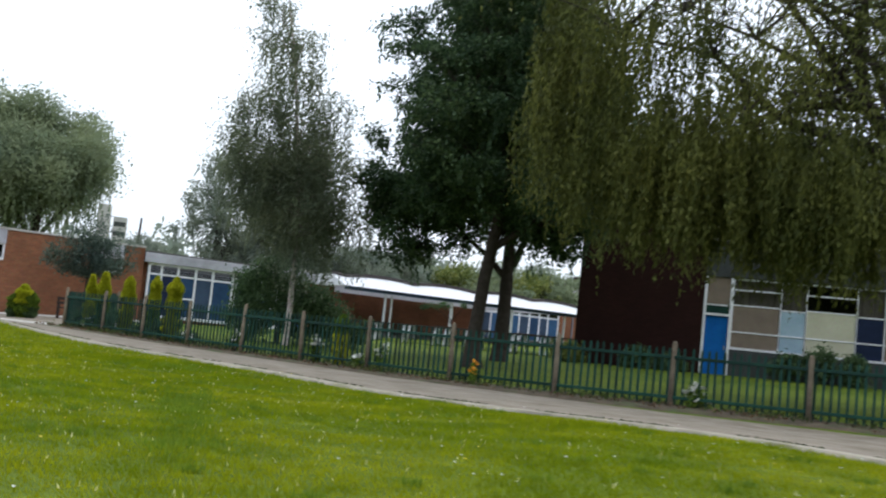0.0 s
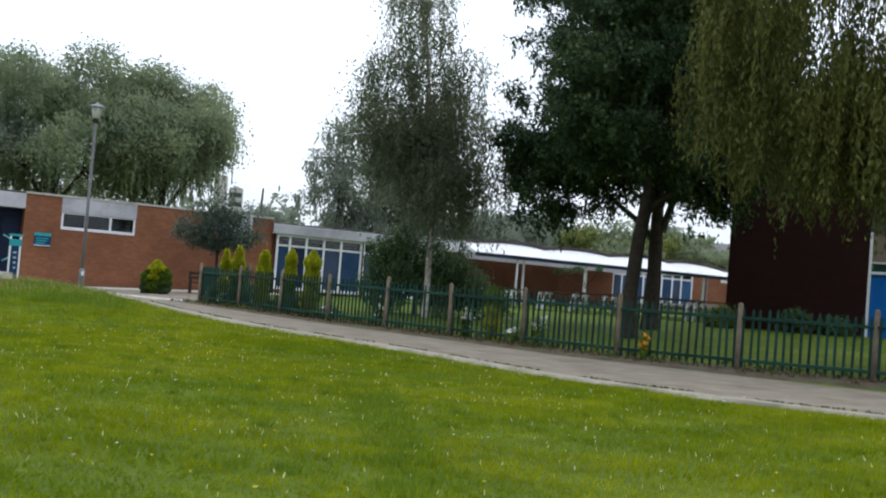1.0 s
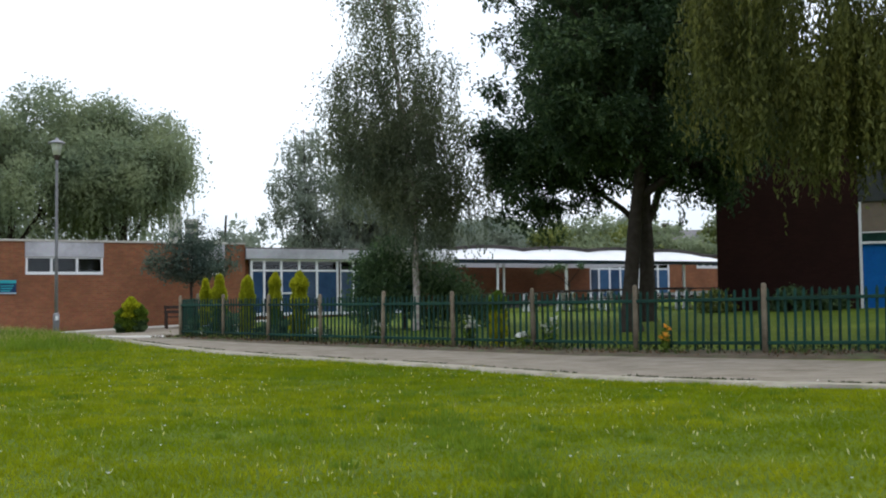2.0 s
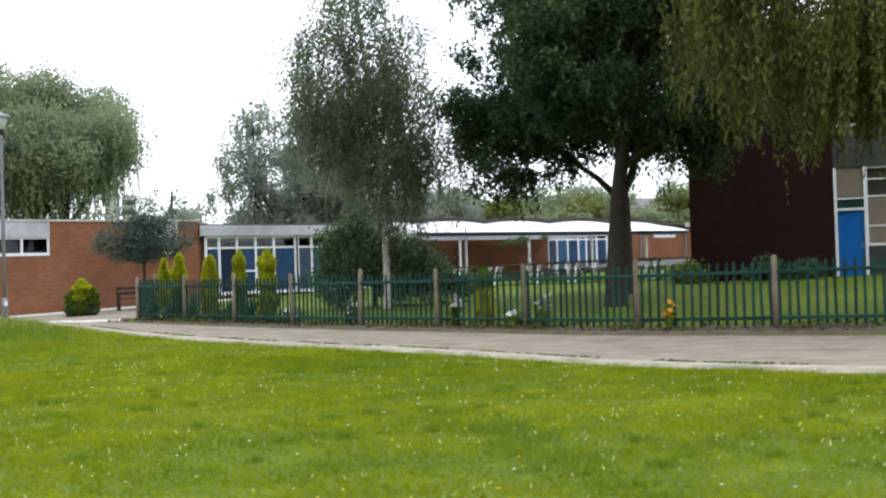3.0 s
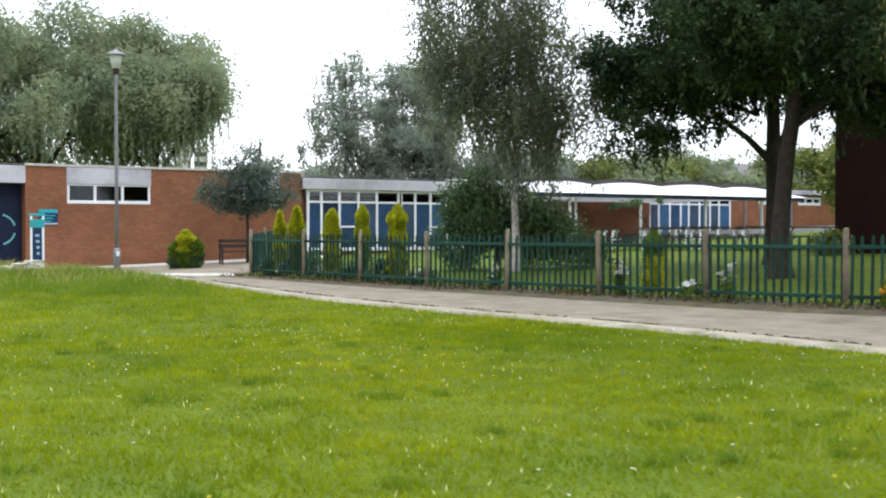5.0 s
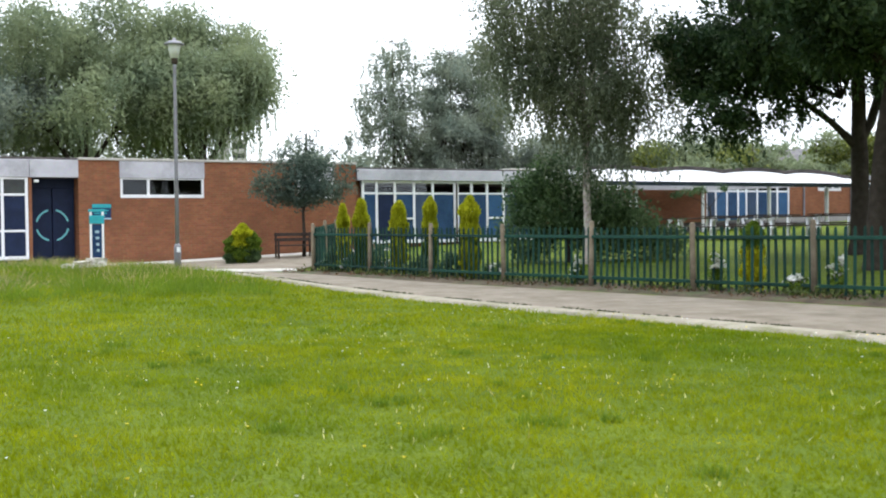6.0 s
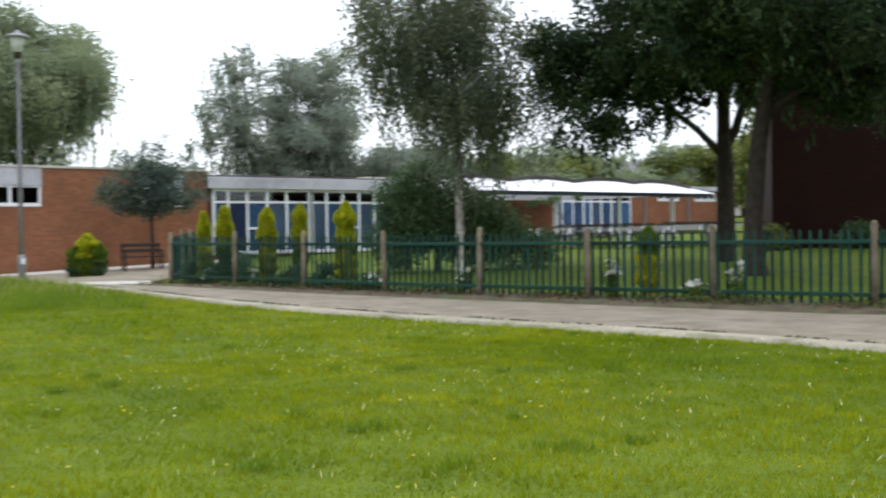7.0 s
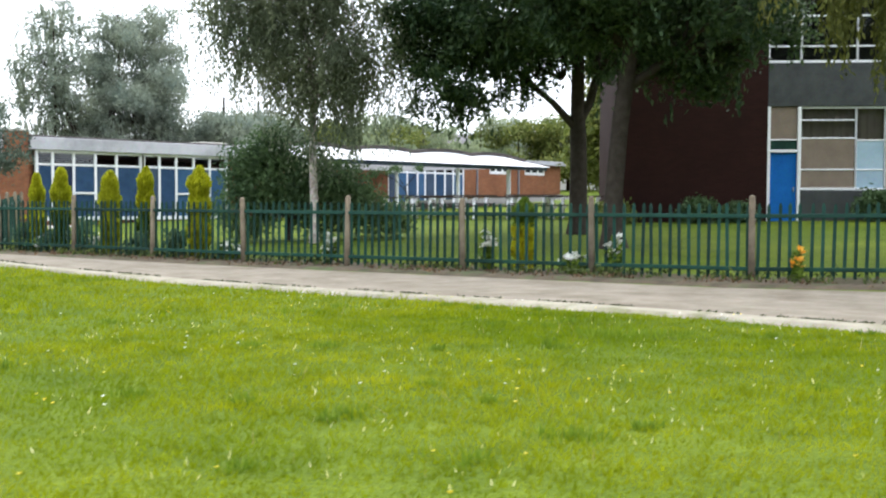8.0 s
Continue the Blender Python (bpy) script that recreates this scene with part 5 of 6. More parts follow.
# trees behind the low blocks, in leaf colours paled for haze
for k, (x, y, z0, z1, r, mat, seed) in enumerate(((-6, 60, 3.5, 13.4, 6.5, "far_hazed", 31), (3, 63, 3.5, 13.2, 6.5, "far_hazed", 32), (11.0, 62, 4.8, 14.5, 6.0, "far_hazed_green", 33), (16.8, 60, 6.0, 13.0, 3.4, "far_hazed_green", 34))):
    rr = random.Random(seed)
    tree("broadleaf_tree", "tall grey-green tree with hanging branches behind the school, paled for haze", (x, y),
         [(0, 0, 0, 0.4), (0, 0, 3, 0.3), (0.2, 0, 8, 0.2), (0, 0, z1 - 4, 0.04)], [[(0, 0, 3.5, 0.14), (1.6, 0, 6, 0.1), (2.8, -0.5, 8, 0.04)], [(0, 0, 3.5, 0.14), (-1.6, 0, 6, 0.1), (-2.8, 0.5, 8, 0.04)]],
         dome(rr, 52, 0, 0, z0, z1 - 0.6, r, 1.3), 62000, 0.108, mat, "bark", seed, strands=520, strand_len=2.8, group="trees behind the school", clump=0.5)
for k, (x, y, h, r, mat, seed, st) in enumerate(((27.1, 57.5, 11.3, 2.0, "far_hazed", 41, 260), (30.5, 57.0, 10.7, 3.0, "far_hazed", 42, 60), (33.0, 57.6, 11.0, 1.7, "far_hazed", 43, 60), (24.4, 64.0, 4.6, 1.6, "far_hazed", 44, 0), (36.5, 56, 5.2, 2.4, "far_hazed", 45, 0), (40.5, 58.0, 5.6, 2.6, "far_hazed", 46, 80))):
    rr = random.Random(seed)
    tree("broadleaf_tree", "slender grey-green tree behind the school roof, paled for haze", (x, y),
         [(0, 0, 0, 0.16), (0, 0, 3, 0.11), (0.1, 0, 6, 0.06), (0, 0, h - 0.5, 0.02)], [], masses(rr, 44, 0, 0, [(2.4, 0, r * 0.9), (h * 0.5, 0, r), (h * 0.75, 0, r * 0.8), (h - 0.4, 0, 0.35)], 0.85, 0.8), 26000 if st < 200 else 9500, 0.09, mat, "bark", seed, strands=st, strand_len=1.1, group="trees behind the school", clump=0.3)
for k, (x, y, h, r, mat, seed) in enumerate(((46, 59, 5.6, 3.2, "scrub", 51), (51, 58, 5.2, 3.0, "scrub", 52), (56.5, 58, 5.4, 3.2, "far_hazed_green", 53), (62, 55, 5.6, 3.4, "scrub", 54), (66, 49, 5.8, 3.6, "far_hazed_green", 55), (41.5, 61, 5.8, 2.8, "scrub", 56), (59, 41, 5.6, 3.0, "scrub", 57), (53, 34, 5.0, 2.6, "scrub", 58), (39.6, 31.6, 6.6, 1.5, "scrub", 60), (70, 62, 6.6, 3.6, "far_hazed", 59), (60, 68, 6.4, 3.6, "far_hazed", 47), (50, 70, 6.4, 3.4, "far_hazed", 48), (76, 52, 6.8, 3.6, "far_hazed", 49), (48.5, 57.5, 5.6, 3.0, "far_hazed_green", 62), (54, 57, 5.4, 3.0, "scrub", 63), (59.5, 56.5, 5.6, 3.0, "far_hazed_green", 64), (64, 52, 5.8, 3.2, "scrub", 65), (62.5, 45, 5.6, 3.0, "far_hazed_green", 66), (57, 37.5, 5.2, 2.8, "scrub", 67), (43.8, 60, 5.4, 2.8, "far_hazed_green", 68))):
    rr = random.Random(seed)
    tree("scrub_tree", "yellow-green scrubby tree beyond the far school block", (x, y),
         [(0, 0, 0, 0.14), (0, 0, 1.5, 0.1), (0, 0, h - 0.6, 0.02)], [], dome(rr, 22, 0, 0, 0.6, h - 0.5, r, 0.95), 9500, 0.15, mat, "bark", seed, group="scrub beyond the school", clump=0.4)


# ---------------------------------------------------------------- things by the fence and the school
def lamp_post():
    x, y = 6.63, 27.68
    t = thing("street_lamp", "slim grey steel lamp post with a tapered lantern", "street lamp", (x, y, ground_z(x, y) - 0.03))
    part("base_sleeve", lathe("base_sleeve", [(0.085, 0), (0.085, 0.6), (0.07, 0.66), (0.05, 0.68)], 12), M["steel"], t)
    part("pole", lathe("pole", [(0.05, 0.68), (0.044, 2.6), (0.038, 4.8), (0.038, 4.92)], 10), M["steel"], t)
    part("collar", lathe("collar", [(0.05, 4.9), (0.075, 4.94), (0.075, 5.02), (0.085, 5.04)], 12), M["timber"], t)
    part("lantern", lathe("lantern", [(0.095, 5.04), (0.15, 5.32), (0.155, 5.35)], 12), M["lantern"], t, "pale tapered lantern bowl")
    part("cap", lathe("cap", [(0.235, 5.35), (0.235, 5.38), (0.15, 5.43), (0.05, 5.46), (0.03, 5.52)], 14), M["steel"], t)
    part("label_plate", boxes("label_plate", [(-0.04, 0.04, -0.098, -0.086, 0.48, 0.6)], 0.003), M["white"], t)


def notice_sign():
    x, y = 4.73, 27.4
    t = thing("notice_sign", "free-standing teal and dark blue notice sign on white posts", "sign", (x, y, ground_z(x, y) - 0.03), -12)
    for px in (-0.13, 0.13):
        part("post", boxes("post", [(px - 0.025, px + 0.025, -0.03, 0.03, 0, 1.3)], 0.006), M["white"], t)
    part("panel", boxes("panel", [(-0.105, 0.105, -0.015, 0.015, 0.1, 1.02)], 0.004), M["sign_blue"], t)
    part("header", boxes("header", [(-0.16, 0.16, -0.035, -0.005, 1.03, 1.22)], 0.006), M["teal"], t, "teal header board")
    part("top_board", boxes("top_board", [(-0.18, 0.18, -0.03, 0.03, 1.3, 1.36)], 0.006), M["teal"], t)
    for k in range(4):
        part("lettering", boxes("lettering", [(-0.04 + 0.01 * k, 0.05, -0.018, -0.0155, 0.82 - 0.14 * k, 0.88 - 0.14 * k)]), M["pale_blue"], t)


def wall_sign():
    t = thing("wall_sign", "dark blue and teal name board on the brick wall", "sign", (7.12, 38.5, 1.72))
    part("board", boxes("board", [(-0.3, 0.3, -0.02, 0.02, -0.25, 0.25)], 0.006), M["sign_blue"], t)
    part("top_band", boxes("top_band", [(-0.3, 0.3, -0.026, -0.021, 0.13, 0.25)]), M["teal"], t)
    part("bottom_band", boxes("bottom_band", [(-0.3, 0.3, -0.026, -0.021, -0.25, -0.2)]), M["pale_blue"], t)
    for k in range(3):
        part("lettering", boxes("lettering", [(-0.24, 0.22 - 0.06 * k, -0.024, -0.021, 0.02 - 0.09 * k, 0.06 - 0.09 * k)]), M["teal"], t)


def bench():
    x, y = 12.75, 35.9
    t = thing("garden_bench", "dark brown timber bench on the forecourt", "bench", (x, y, ground_z(x, y)), -8)
    for k in range(3):
        part("seat_slat", boxes("seat_slat", [(-0.62, 0.62, -0.22 + 0.15 * k, -0.1 + 0.15 * k, 0.4, 0.44)], 0.006), M["timber"], t)
    for k in range(2):
        part("back_slat", boxes("back_slat", [(-0.62, 0.62, 0.22, 0.26, 0.55 + 0.17 * k, 0.66 + 0.17 * k)], 0.006), M["timber"], t)
    for px in (-0.6, 0.54):
        part("leg", boxes("leg", [(px, px + 0.06, -0.22, -0.16, 0, 0.6)], 0.006), M["timber"], t)
        part("leg", boxes("leg", [(px, px + 0.06, 0.2, 0.26, 0, 0.84)], 0.006), M["timber"], t)
        part("arm", boxes("arm", [(px, px + 0.06, -0.24, 0.26, 0.6, 0.64)], 0.006), M["timber"], t)


def slab():
    x, y = 3.95, 24.65
    t = thing("stone_slab", "pale broken stone slab lying in the long grass", "stone", (x, y, ground_z(x, y) - 0.02), 24)
    rng = random.Random(2)
    for k, (cx, w) in enumerate(((-0.36, 0.2), (-0.08, 0.22), (0.26, 0.26))):
        bm = bmesh.new()
        bmesh.ops.create_cube(bm, size=1.0)
        bmesh.ops.subdivide_edges(bm, edges=bm.edges[:], cuts=2, use_grid_fill=True)
        for v in bm.verts:
            v.co = Vector((cx + v.co.x * w * 1.3 + rng.uniform(-0.02, 0.02), v.co.y * 0.2 + rng.uniform(-0.03, 0.03), 0.1 + 0.03 * k + v.co.z * (0.08 + 0.04 * k) + rng.uniform(-0.012, 0.012)))
        me = bpy.data.meshes.new("stone")
        bm.to_mesh(me)
        bm.free()
        part("stone", me, M["stone"], t)


def conifer(name, label, x, y, h, r, top_mat, low_mat, seed, waist=0.45, group="conifers along the fence"):
    """Clipped upright conifer: dense sprays that follow a flame-shaped outline, on a short stem."""
    z = ground_z(x, y)
    t = thing(name, label, "conifer", (x, y, z), 0, group)
    rng = np.random.default_rng(seed)
    part("stem", lathe("stem", [(0.035, 0), (0.03, h * 0.5), (0.008, h * 0.93)], 7), M["bark"], t)
    for key, lo, hi, n in (("lower_foliage", 0.03, waist, 2600), ("upper_foliage", waist - 0.04, 1.0, 3200)):
        u = lo + (hi - lo) * rng.random(n)
        rad = r * np.minimum(1.0, 5.0 * (1.004 - u)) ** 0.6 * np.minimum(1.0, 0.72 + u * 1.2) * (0.8 + 0.3 * rng.random(n)) * (1 + 0.16 * np.sin(u * 23 + seed))
        a = rng.random(n) * 2 * math.pi
        lump = 1 + 0.14 * np.sin(3 * a + seed) + 0.1 * np.sin(5 * a + 9 * u)
        c = np.stack([rad * lump * np.cos(a), rad * lump * np.sin(a), u * h], 1)
        w = np.stack([np.cos(a) * 0.5, np.sin(a) * 0.5, np.full(n, 1.0)], 1) + rng.normal(size=(n, 3)) * 0.3
        part(key, leaf_mesh(key, c, w, 0.045, 0.022, rng), M[top_mat if key[0] == "u" else low_mat], t)


def bloom_mesh(petal):
    """One open flower of seven cupped petals."""
    rng = np.random.default_rng(4)
    ds = np.array([(math.cos(a), math.sin(a), 0.35) for a in np.linspace(0, 2 * math.pi, 8)[:7]])
    me = leaf_mesh("bloom", ds * 0.034, ds, 0.05, 0.03, rng)
    me.materials.append(M[petal])
    return me


BLOOM = {k: bloom_mesh(k) for k in ("petal_white", "petal_orange")}


def flower_clump(name, label, x, y, h, r, petal, seed, n_flowers=26):
    z = ground_z(x, y)
    t = thing(name, label, "flowers", (x, y, z), 0, "flowers along the fence")
    rng = np.random.default_rng(seed)
    n = 420
    c = rng.normal(size=(n, 3)) * (r * 0.5, r * 0.5, h * 0.22) + (0, 0, h * 0.42)
    c[:, 2] = np.clip(c[:, 2], 0.02, h)
    part("leaves", leaf_mesh("leaves", c, rng.normal(size=(n, 3)) + (0, 0, 1.2), 0.05, 0.02, rng), M["conifer"], t)
    for _ in range(n_flowers):
        p = rng.normal(size=3) * (r * 0.55, r * 0.55, h * 0.2) + (0, 0, h * 0.66)
        p[2] = min(max(p[2], 0.08), h)
        bloom = part("bloom", BLOOM[petal], None, t)
        bloom.matrix_world = pose(x + p[0], y + p[1], z + p[2], *rng.uniform(-40, 40, 2), rng.uniform(0, 360)) @ Matrix.Scale(rng.uniform(0.6, 1.25), 4)
    vs, fs = [], []
    for k in range(8):
        p = rng.normal(size=2) * r * 0.4
        tube(vs, fs, [(p[0] * 0.4, p[1] * 0.4, 0), (p[0], p[1], h * 0.7)], [0.006, 0.003], 4)
    part("stems", mesh_of("stems", vs, fs), M["conifer"], t)


def picnic_table(x, y, turn):
    t = thing("picnic_table", "picnic table with dark timber top and pale frame on the lawn", "picnic table", (x, y, ground_z(x, y)), turn, "picnic tables on the lawn")
    for k in range(4):
        part("top_plank", boxes("top_plank", [(-0.9, 0.9, -0.36 + 0.185 * k, -0.19 + 0.185 * k, 0.72, 0.76)], 0.006), M["timber"], t)
    for sy in (-0.75, 0.5):
        part("seat_plank", boxes("seat_plank", [(-0.8, 0.8, sy, sy + 0.25, 0.42, 0.46)], 0.006), M["timber"], t)
    for px in (-0.6, 0.54):
        part("seat_beam", boxes("seat_beam", [(px, px + 0.06, -0.75, 0.75, 0.34, 0.419)], 0.006), M["white"], t)
        part("top_beam", boxes("top_beam", [(px, px + 0.06, -0.36, 0.36, 0.64, 0.719)], 0.006), M["white"], t)
        for sy in (-1, 1):
            vs, fs = [], []
            tube(vs, fs, [(px - 0.04, sy * 0.62, 0.0), (px - 0.04, sy * 0.25, 0.7)], [0.05, 0.05], 6)
            part("leg", mesh_of("leg", vs, fs), M["white"], t)


lamp_post()
notice_sign()
wall_sign()
bench()
slab()
for k, (x, y, h, r) in enumerate(((10.8, 27.5, 1.72, 0.13), (10.95, 26.7, 1.83, 0.16), (11.22, 25.15, 1.75, 0.17), (11.95, 24.95, 1.83, 0.15), (11.66, 22.6, 1.82, 0.19), (10.72, 27.3, 0.95, 0.14), (11.14, 25.05, 0.9, 0.16), (11.56, 22.5, 0.85, 0.17))):
    conifer("conifer", "upright clipped conifer with golden top behind the fence", x, y, h, r, "gold", "gold" if k > 4 else "conifer", 60 + k, 0.5)
conifer("conifer", "small golden conifer behind the fence", 13.28, 15.8, 1.2, 0.16, "conifer", "gold_brightened", 70, 0.66)
conifer("round_shrub", "rounded golden shrub with dark green base by the wall", 10.24, 34.7, 0.85, 0.22, "conifer", "laurel", 71, 0.4, "shrubs by the wall")
conifer("round_shrub", "rounded golden shrub with dark green base by the wall", 10.5, 34.5, 1.22, 0.26, "gold", "conifer", 72, 0.45, "shrubs by the wall")
conifer("round_shrub", "rounded golden shrub with dark green base by the wall", 10.78, 34.4, 0.95, 0.22, "conifer", "laurel", 73, 0.45, "shrubs by the wall")
conifer("round_shrub", "low golden green shrub beside the bench", 13.9, 35.2, 0.75, 0.35, "gold", "conifer", 74, 0.5, "shrubs by the wall")
for k, (x, y, h, r, petal) in enumerate(((12.86, 16.25, 0.66, 0.11, "petal_white"), (13.2, 14.72, 0.36, 0.17, "petal_white"), (13.4, 14.1, 0.62, 0.1, "petal_white"), (12.2, 19.4, 0.55, 0.13, "petal_white"), (11.28, 25.9, 0.4, 0.2, "petal_white"), (14.0, 11.42, 0.5, 0.055, "petal_orange"), (16.45, 7.6, 0.5, 0.18, "petal_white"), (10.75, 27.1, 0.4, 0.2, "petal_white"), (11.85, 21.9, 0.35, 0.2, "petal_white"))):
    flower_clump("flower_clump", "clump of %s flowers at the foot of the fence" % ("small orange" if petal == "petal_orange" else "white"), x, y, h, r, petal, 80 + k, 6 if petal == "petal_orange" else 22)
for x, y, a in ((25.4, 32.9, -40), (26.1, 31.4, -52), (26.9, 29.9, -44), (27.6, 28.5, -50), (28.3, 27.2, -46), (29.1, 25.9, -55), (24.6, 34.2, -35), (28.9, 30.6, -48), (28.0, 32.0, -30), (29.8, 28.6, -60)):
    picnic_table(x, y, a)

for k, (x, y, h, r) in enumerate(((10.85, 27.1, 0.7, 0.3), (11.1, 26.1, 0.8, 0.32), (11.35, 24.4, 0.6, 0.3), (11.6, 23.4, 0.65, 0.3), (10.75, 27.8, 0.8, 0.25), (11.95, 21.9, 0.4, 0.25))):
    tree("bed_plant", "leafy blue-green plant between the conifers behind the fence", (x, y), [(0, 0, 0, 0.02), (0, 0, h * 0.5, 0.012)], [],
         [(0, 0, h * 0.45, r, r, h * 0.4), (0.1, 0.1, h * 0.75, r * 0.5, r * 0.5, h * 0.25)], 700, 0.05, "bed_leaf", "bark", 110 + k, group="plants along the fence", clump=0.1, category="plant")

# low hedge and shrubs at the foot of the tall block
for k, (x, y, h, r, mat) in enumerate(((26.7, 23.1, 0.75, 0.6, "scrub"), (28.1, 21.0, 0.8, 0.6, "laurel"), (29.0, 20.2, 0.6, 0.5, "laurel"), (31.2, 17.0, 1.0, 0.55, "laurel"), (31.9, 16.2, 1.35, 0.5, "laurel"), (32.5, 15.3, 1.2, 0.55, "laurel"), (33.6, 13.9, 0.9, 0.7, "laurel"))):
    tree("shrub", "dark leafy shrub at the foot of the tall block", (x, y), [(0, 0, 0, 0.03), (0, 0, h * 0.5, 0.02)], [],
         [(0, 0, h * 0.45, r, r, h * 0.45), (0.3 * r, 0, h * 0.7, r * 0.6, r * 0.6, h * 0.3)], 2200, 0.06, mat, "bark", 90 + k, group="shrubs by the tall block", clump=0.12, category="shrub")


# ---------------------------------------------------------------- distance
def house(x, y, turn, w, d, eaves, ridge):
    t = thing("house", "distant pale house with grey tiled roof", "house", (x, y, 2.1), turn, "houses on the skyline")
    part("wall", boxes("wall", [(-w / 2, w / 2, -d / 2, d / 2, -2.2, eaves)]), M["render"], t)
    o = 0.4
    v = [(-w / 2 - o, -d / 2 - o, eaves), (w / 2 + o, -d / 2 - o, eaves), (w / 2 + o, d / 2 + o, eaves), (-w / 2 - o, d / 2 + o, eaves), (-w / 2 - o, 0, ridge), (w / 2 + o, 0, ridge)]
    part("roof", mesh_of("roof", v, [(0, 1, 5, 4), (2, 3, 4, 5), (1, 2, 5), (3, 0, 4), (3, 2, 1, 0)]), M["tile"], t)
    part("chimney", boxes("chimney", [(-0.4, 0.4, -0.3, 0.3, ridge - 0.4, ridge + 0.8)]), M["brick_dark"], t)
    for k in range(4):
        cx = -w / 2 + w * (k + 0.5) / 4
        part("window", boxes("window", [(cx - 0.6, cx + 0.6, -d / 2 - 0.04, -d / 2 + 0.02, eaves - 1.7, eaves - 0.5)], 0.02), M["white"], t)


def tower():
    t = thing("tower_block", "distant grey tower block on the skyline", "tower block", (94, 283, -1), -20)
    part("wall", boxes("wall", [(-2.4, 1.0, -3, 3, 0, 24.5), (-6.6, -3.4, -3, 4, 0, 27.5), (-3.4, -2.4, -1, 3, 0, 18)]), M["render"], t)
    for k in range(9):
        part("window_band", boxes("window_band", [(-2.2, 0.8, -3.08, -3.0, 2 + 2.5 * k, 3.2 + 2.5 * k)]), M["slate_panel"], t)


for x, y, a, w in ((84, 88, -40, 15), (100, 78, -42, 16), (96, 60, -50, 14), (112, 58, -48, 15), (70, 101, -35, 14)):
    house(x, y, a, w, 8, 3.4, 6.4)
tower()
for k in range(26):
    rr = random.Random(200 + k)
    a = radians(26 + 3.6 * k)
    d = rr.uniform(150, 210)
    x, y = d * math.cos(a), d * math.sin(a)
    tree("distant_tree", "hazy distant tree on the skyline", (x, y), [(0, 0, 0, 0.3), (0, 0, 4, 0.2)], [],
         cluster(rr, 9, 0, 0, 2.0, rr.uniform(6, 9.5), rr.uniform(5, 8), 3.2), 1400, 0.55, "far_hazed", "bark", 200 + k, group="trees on the skyline", clump=1.1)


# ---------------------------------------------------------------- grass and its flowers
def on_field(x, y):
    edge = np.interp(y, [-9.0, -2.0, 6.8, 17.4, 29.6], [11.6, 10.4, 9.18, 8.07, 6.6])
    return x < edge + 0.12


def field_z(x, y):
    return np.array([ground_z(a, b) for a, b in zip(x, y)])


def blades(name, n, x0, x1, y0, y1, tall, seed, mat, label, thick=0.006):
    rng = np.random.default_rng(seed)
    x, y = rng.uniform(x0, x1, n), rng.uniform(y0, y1, n)
    keep = on_field(x, y)
    x, y = x[keep], y[keep]
    n = len(x)
    patch = np.sin(x * 1.9 + 1.3 * np.sin(y * 1.1)) * np.sin(y * 1.7 + 1.1 * np.sin(x * 0.9)) + 0.6 * np.sin(x * 5.1 + y * 3.3)
    h = tall * (0.55 + 0.5 * rng.random(n)) * (1 + 0.32 * patch)
    z = field_z(x, y)
    a = rng.random(n) * 2 * math.pi
    lean = rng.normal(size=(n, 2)) * 0.6
    w = thick * (0.7 + 0.7 * rng.random(n))
    v = np.empty((n, 3, 3))
    v[:, 0] = np.stack([x + np.cos(a) * w, y + np.sin(a) * w, z - 0.005], 1)
    v[:, 1] = np.stack([x - np.cos(a) * w, y - np.sin(a) * w, z - 0.005], 1)
    v[:, 2] = np.stack([x + lean[:, 0] * h, y + lean[:, 1] * h, z + h], 1)
    me = bpy.data.meshes.new(name)
    me.vertices.add(n * 3)
    me.vertices.foreach_set("co", v.reshape(-1))
    me.loops.add(n * 3)
    me.loops.foreach_set("vertex_index", np.arange(n * 3, dtype=np.int32))
    me.polygons.add(n)
    me.polygons.foreach_set("loop_start", np.arange(0, n * 3, 3, dtype=np.int32))
    me.polygons.foreach_set("loop_total", np.full(n, 3, dtype=np.int32))
    me.update(calc_edges=True)
    ob = new(name, me)
    me.materials.append(M[mat])
    return tagged(ob, label, "grass", kind="stuff")


blades("grass", 300000, -3.5, 11.8, -3.5, 13.0, 0.042, 301, "blade", "short uneven green grass blades of the playing field")
blades("grass", 90000, -6.0, 10.0, 13.0, 29.0, 0.06, 302, "blade", "longer grass blades on the mound and by the path", 0.009)

blades("grass", 90000, -14.0, 13.0, -14.0, -3.5, 0.05, 304, "blade", "short green grass blades at the edge of the field", 0.01)
blades("grass", 90000, -14.0, -3.5, -3.5, 14.0, 0.05, 305, "blade", "short green grass blades at the edge of the field", 0.01)


def field_flowers(name, n, mat, seed, size, label, y1=16.0):
    rng = np.random.default_rng(seed)
    x, y = rng.uniform(-3, 10, n), rng.uniform(-4, y1, n)
    k = on_field(x, y) & (np.sin(x * 0.9 + 2) * np.sin(y * 0.7 + seed) + rng.random(n) > 0.25)
    x, y = x[k], y[k]
    z = field_z(x, y) + rng.uniform(0.05, 0.1, len(x))
    heads, ways = [], []
    for p in zip(x, y, z):
        for q in range(5):
            a = 2 * math.pi * q / 5
            d = np.array((math.cos(a), math.sin(a), 0.5)) * size * 0.6
            heads.append(np.array(p) + d)
            ways.append(d)
    ob = new(name, leaf_mesh(name, np.array(heads), np.array(ways), size, size * 0.6, rng))
    ob.data.materials.append(M[mat])
    tagged(ob, label, "flowers", kind="stuff")


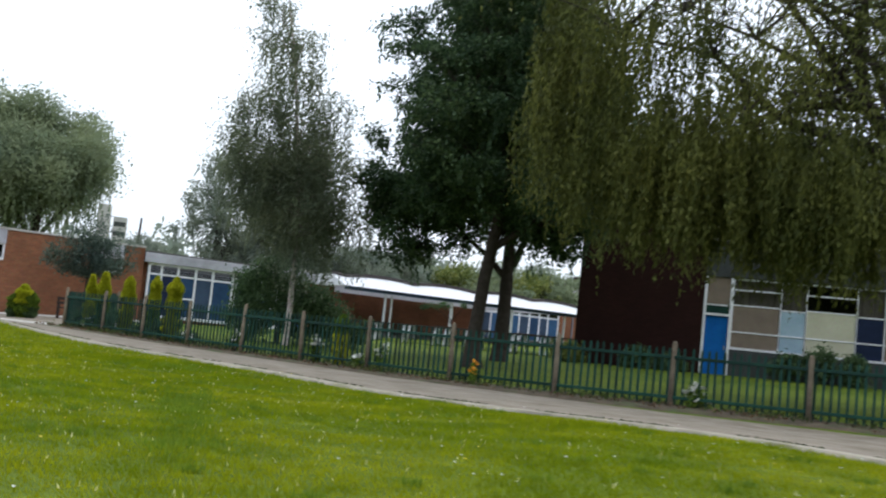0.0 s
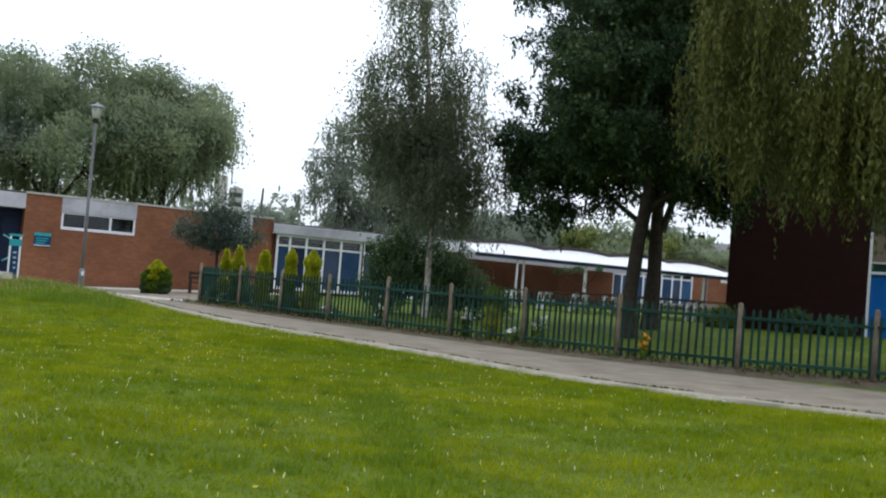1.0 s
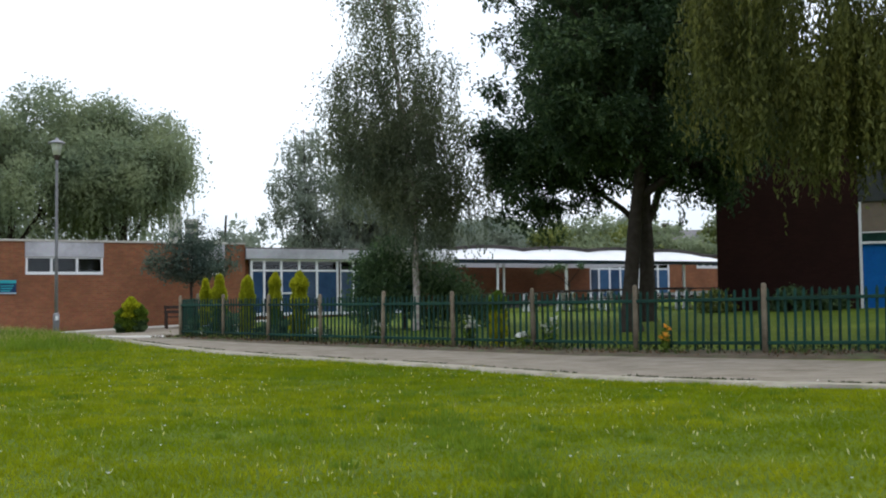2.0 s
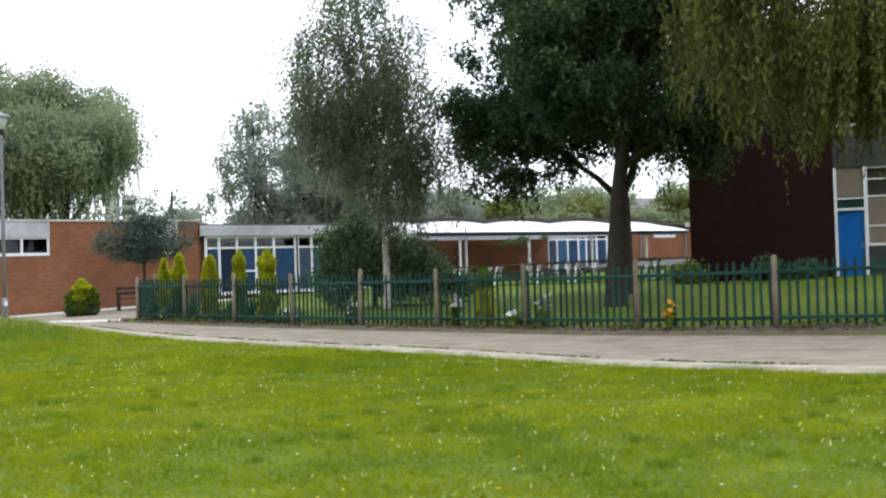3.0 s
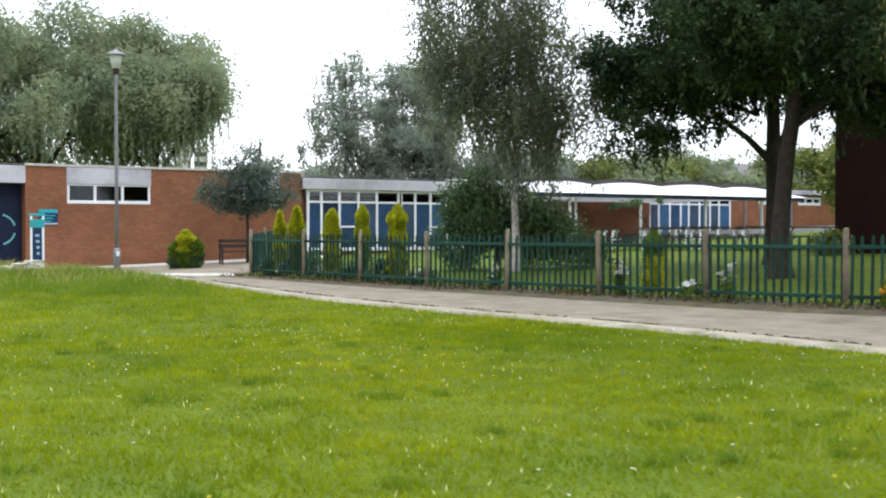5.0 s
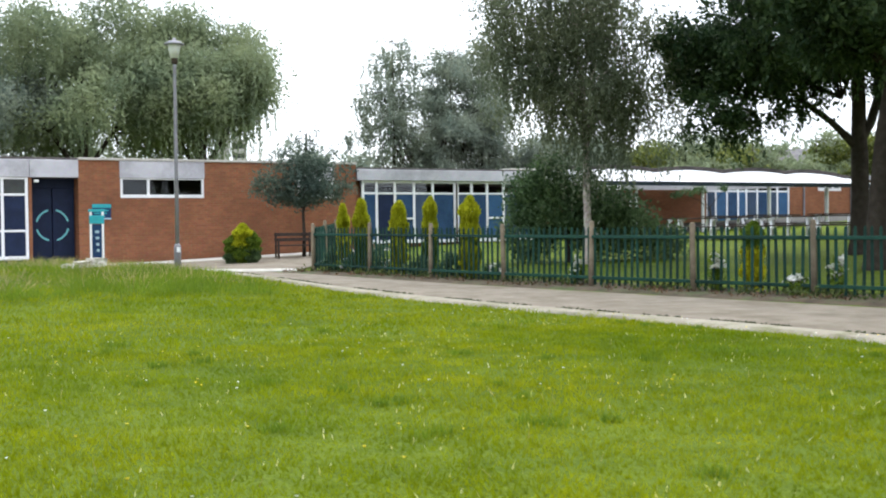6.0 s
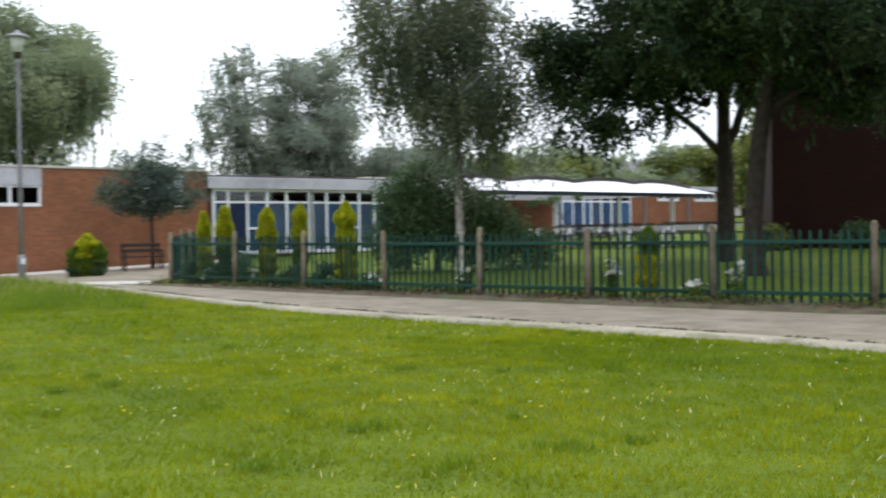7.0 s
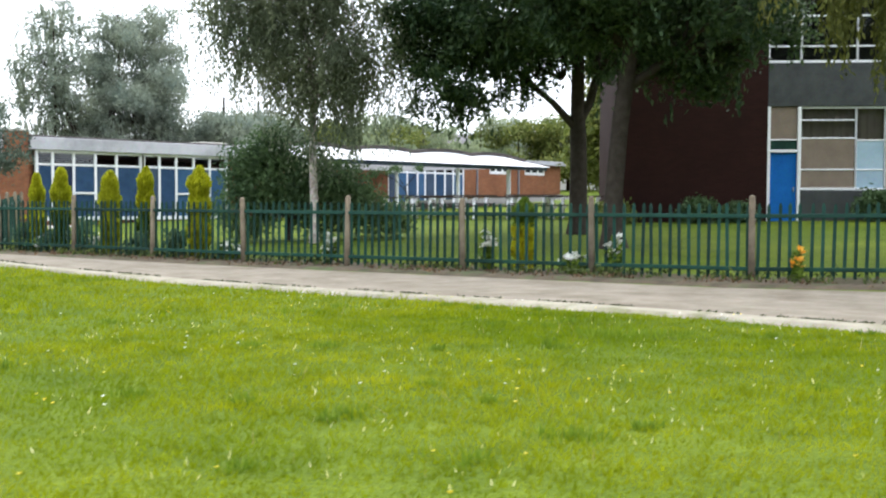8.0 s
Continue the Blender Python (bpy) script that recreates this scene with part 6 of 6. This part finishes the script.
def tufts(name, spots, per, tall, wide, seed, mat, label):
    """Longer clumps of grass that stand out of the turf."""
    rng = np.random.default_rng(seed)
    cs, ws = [], []
    for x, y, k in spots:
        r = rng.normal(size=(per, 2)) * wide * k
        h = tall * k * (0.4 + 0.6 * rng.random(per))
        px, py = x + r[:, 0], y + r[:, 1]
        cs.append(np.stack([px, py, field_z(px, py) + h * 0.5], 1))
        ws.append(np.stack([r[:, 0] * 2 + rng.normal(size=per) * 0.25, r[:, 1] * 2 + rng.normal(size=per) * 0.25, np.ones(per)], 1))
    ob = new(name, leaf_mesh(name, np.concatenate(cs), np.concatenate(ws), tall * 0.5, 0.005, rng))
    ob.data.materials.append(M[mat])
    return tagged(ob, label, "grass", kind="stuff")


TR = random.Random(77)
tufts("grass_tufts", [(6.93, 9.75, 1.5), (7.05, 9.6, 1.5), (6.85, 9.9, 1.3), (7.25, 9.4, 1.2), (4.79, 4.69, 0.8)] + [(TR.uniform(-2.5, 9), TR.uniform(-2.5, 14), TR.uniform(0.3, 0.75)) for _ in range(130)], 60, 0.085, 0.1, 331, "tuft", "darker tufts of longer grass in the field")
tufts("track_grass", [(3.0 + 0.4 * k + TR.uniform(-0.14, 0.14), -0.6 + k + TR.uniform(-0.5, 0.5), TR.uniform(0.4, 0.8)) for k in (i / 9 for i in range(54))], 50, 0.07, 0.13, 335, "tuft", "darker line of grass across the field")
tufts("mound_grass", [(TR.uniform(-1.5, 6.6), TR.uniform(20, 28.5), TR.uniform(0.7, 1.3)) for _ in range(160)], 70, 0.22, 0.2, 332, "tuft", "long rough grass on the mound by the lamp")
tufts("mound_stalks", [(TR.uniform(0.5, 6.4), TR.uniform(21, 28), TR.uniform(0.7, 1.2)) for _ in range(150)], 16, 0.28, 0.3, 333, "straw", "tall straw-coloured stalks on the mound")

field_flowers("daisies", 320, "petal_white", 311, 0.008, "small white daisies scattered in the grass")
field_flowers("buttercups", 250, "petal_yellow", 312, 0.008, "small pale yellow flowers scattered in the grass")
tufts("clover_heads", [(TR.uniform(-2.5, 9), TR.uniform(-2.5, 15), TR.uniform(0.6, 1.2)) for _ in range(620)], 3, 0.045, 0.16, 334, "pale_head", "small pale upright heads standing in the grass")
blades("seed_heads", 520, -3.0, 10.0, -2.0, 14.0, 0.1, 303, "straw", "thin straw-coloured seed stalks in the grass", 0.003)

# weeds along the bed and in the crack beside the path
def weed_row(name, line, d0, d1, n, seed, size, mat, label, spread=0.05):
    rng = np.random.default_rng(seed)
    pts = []
    seg = [math.dist(line[i], line[i + 1]) for i in range(len(line) - 1)]
    for _ in range(n):
        i = rng.choice(len(seg), p=np.array(seg) / sum(seg))
        k = rng.random()
        a, b = line[i], line[i + 1]
        w = Vector((b[0] - a[0], b[1] - a[1])).normalized()
        d = rng.uniform(d0, d1)
        x, y = a[0] + (b[0] - a[0]) * k + w.y * d, a[1] + (b[1] - a[1]) * k - w.x * d
        if math.sin(x * 7 + y * 5) + math.sin(y * 2.3) + rng.random() < 0.2:
            continue
        z = ground_z(x, y) + 0.03
        for _ in range(7):
            e = rng.normal(size=3) * (spread, spread, spread * 0.6)
            pts.append((x + e[0], y + e[1], z + abs(e[2]) + 0.4 * spread))
    pts = np.array(pts)
    ob = new(name, leaf_mesh(name, pts, rng.normal(size=pts.shape) + (0, 0, 0.9), size, size * 0.4, rng))
    ob.data.materials.append(M[mat])
    tagged(ob, label, "weeds", kind="stuff")


weed_row("weeds", FENCE, -0.5, 0.7, 1000, 321, 0.042, "weed", "low dull green weeds in the bed under the fence", 0.09)
weed_row("dead_leaves", FENCE, -0.1, 1.1, 700, 322, 0.03, "dead", "brown dead leaves along the edge of the path")
weed_row("crack_weeds", NEAR_EDGE, -0.38, -0.34, 1500, 323, 0.016, "crack", "dark moss and weeds in the crack beside the path", 0.014)
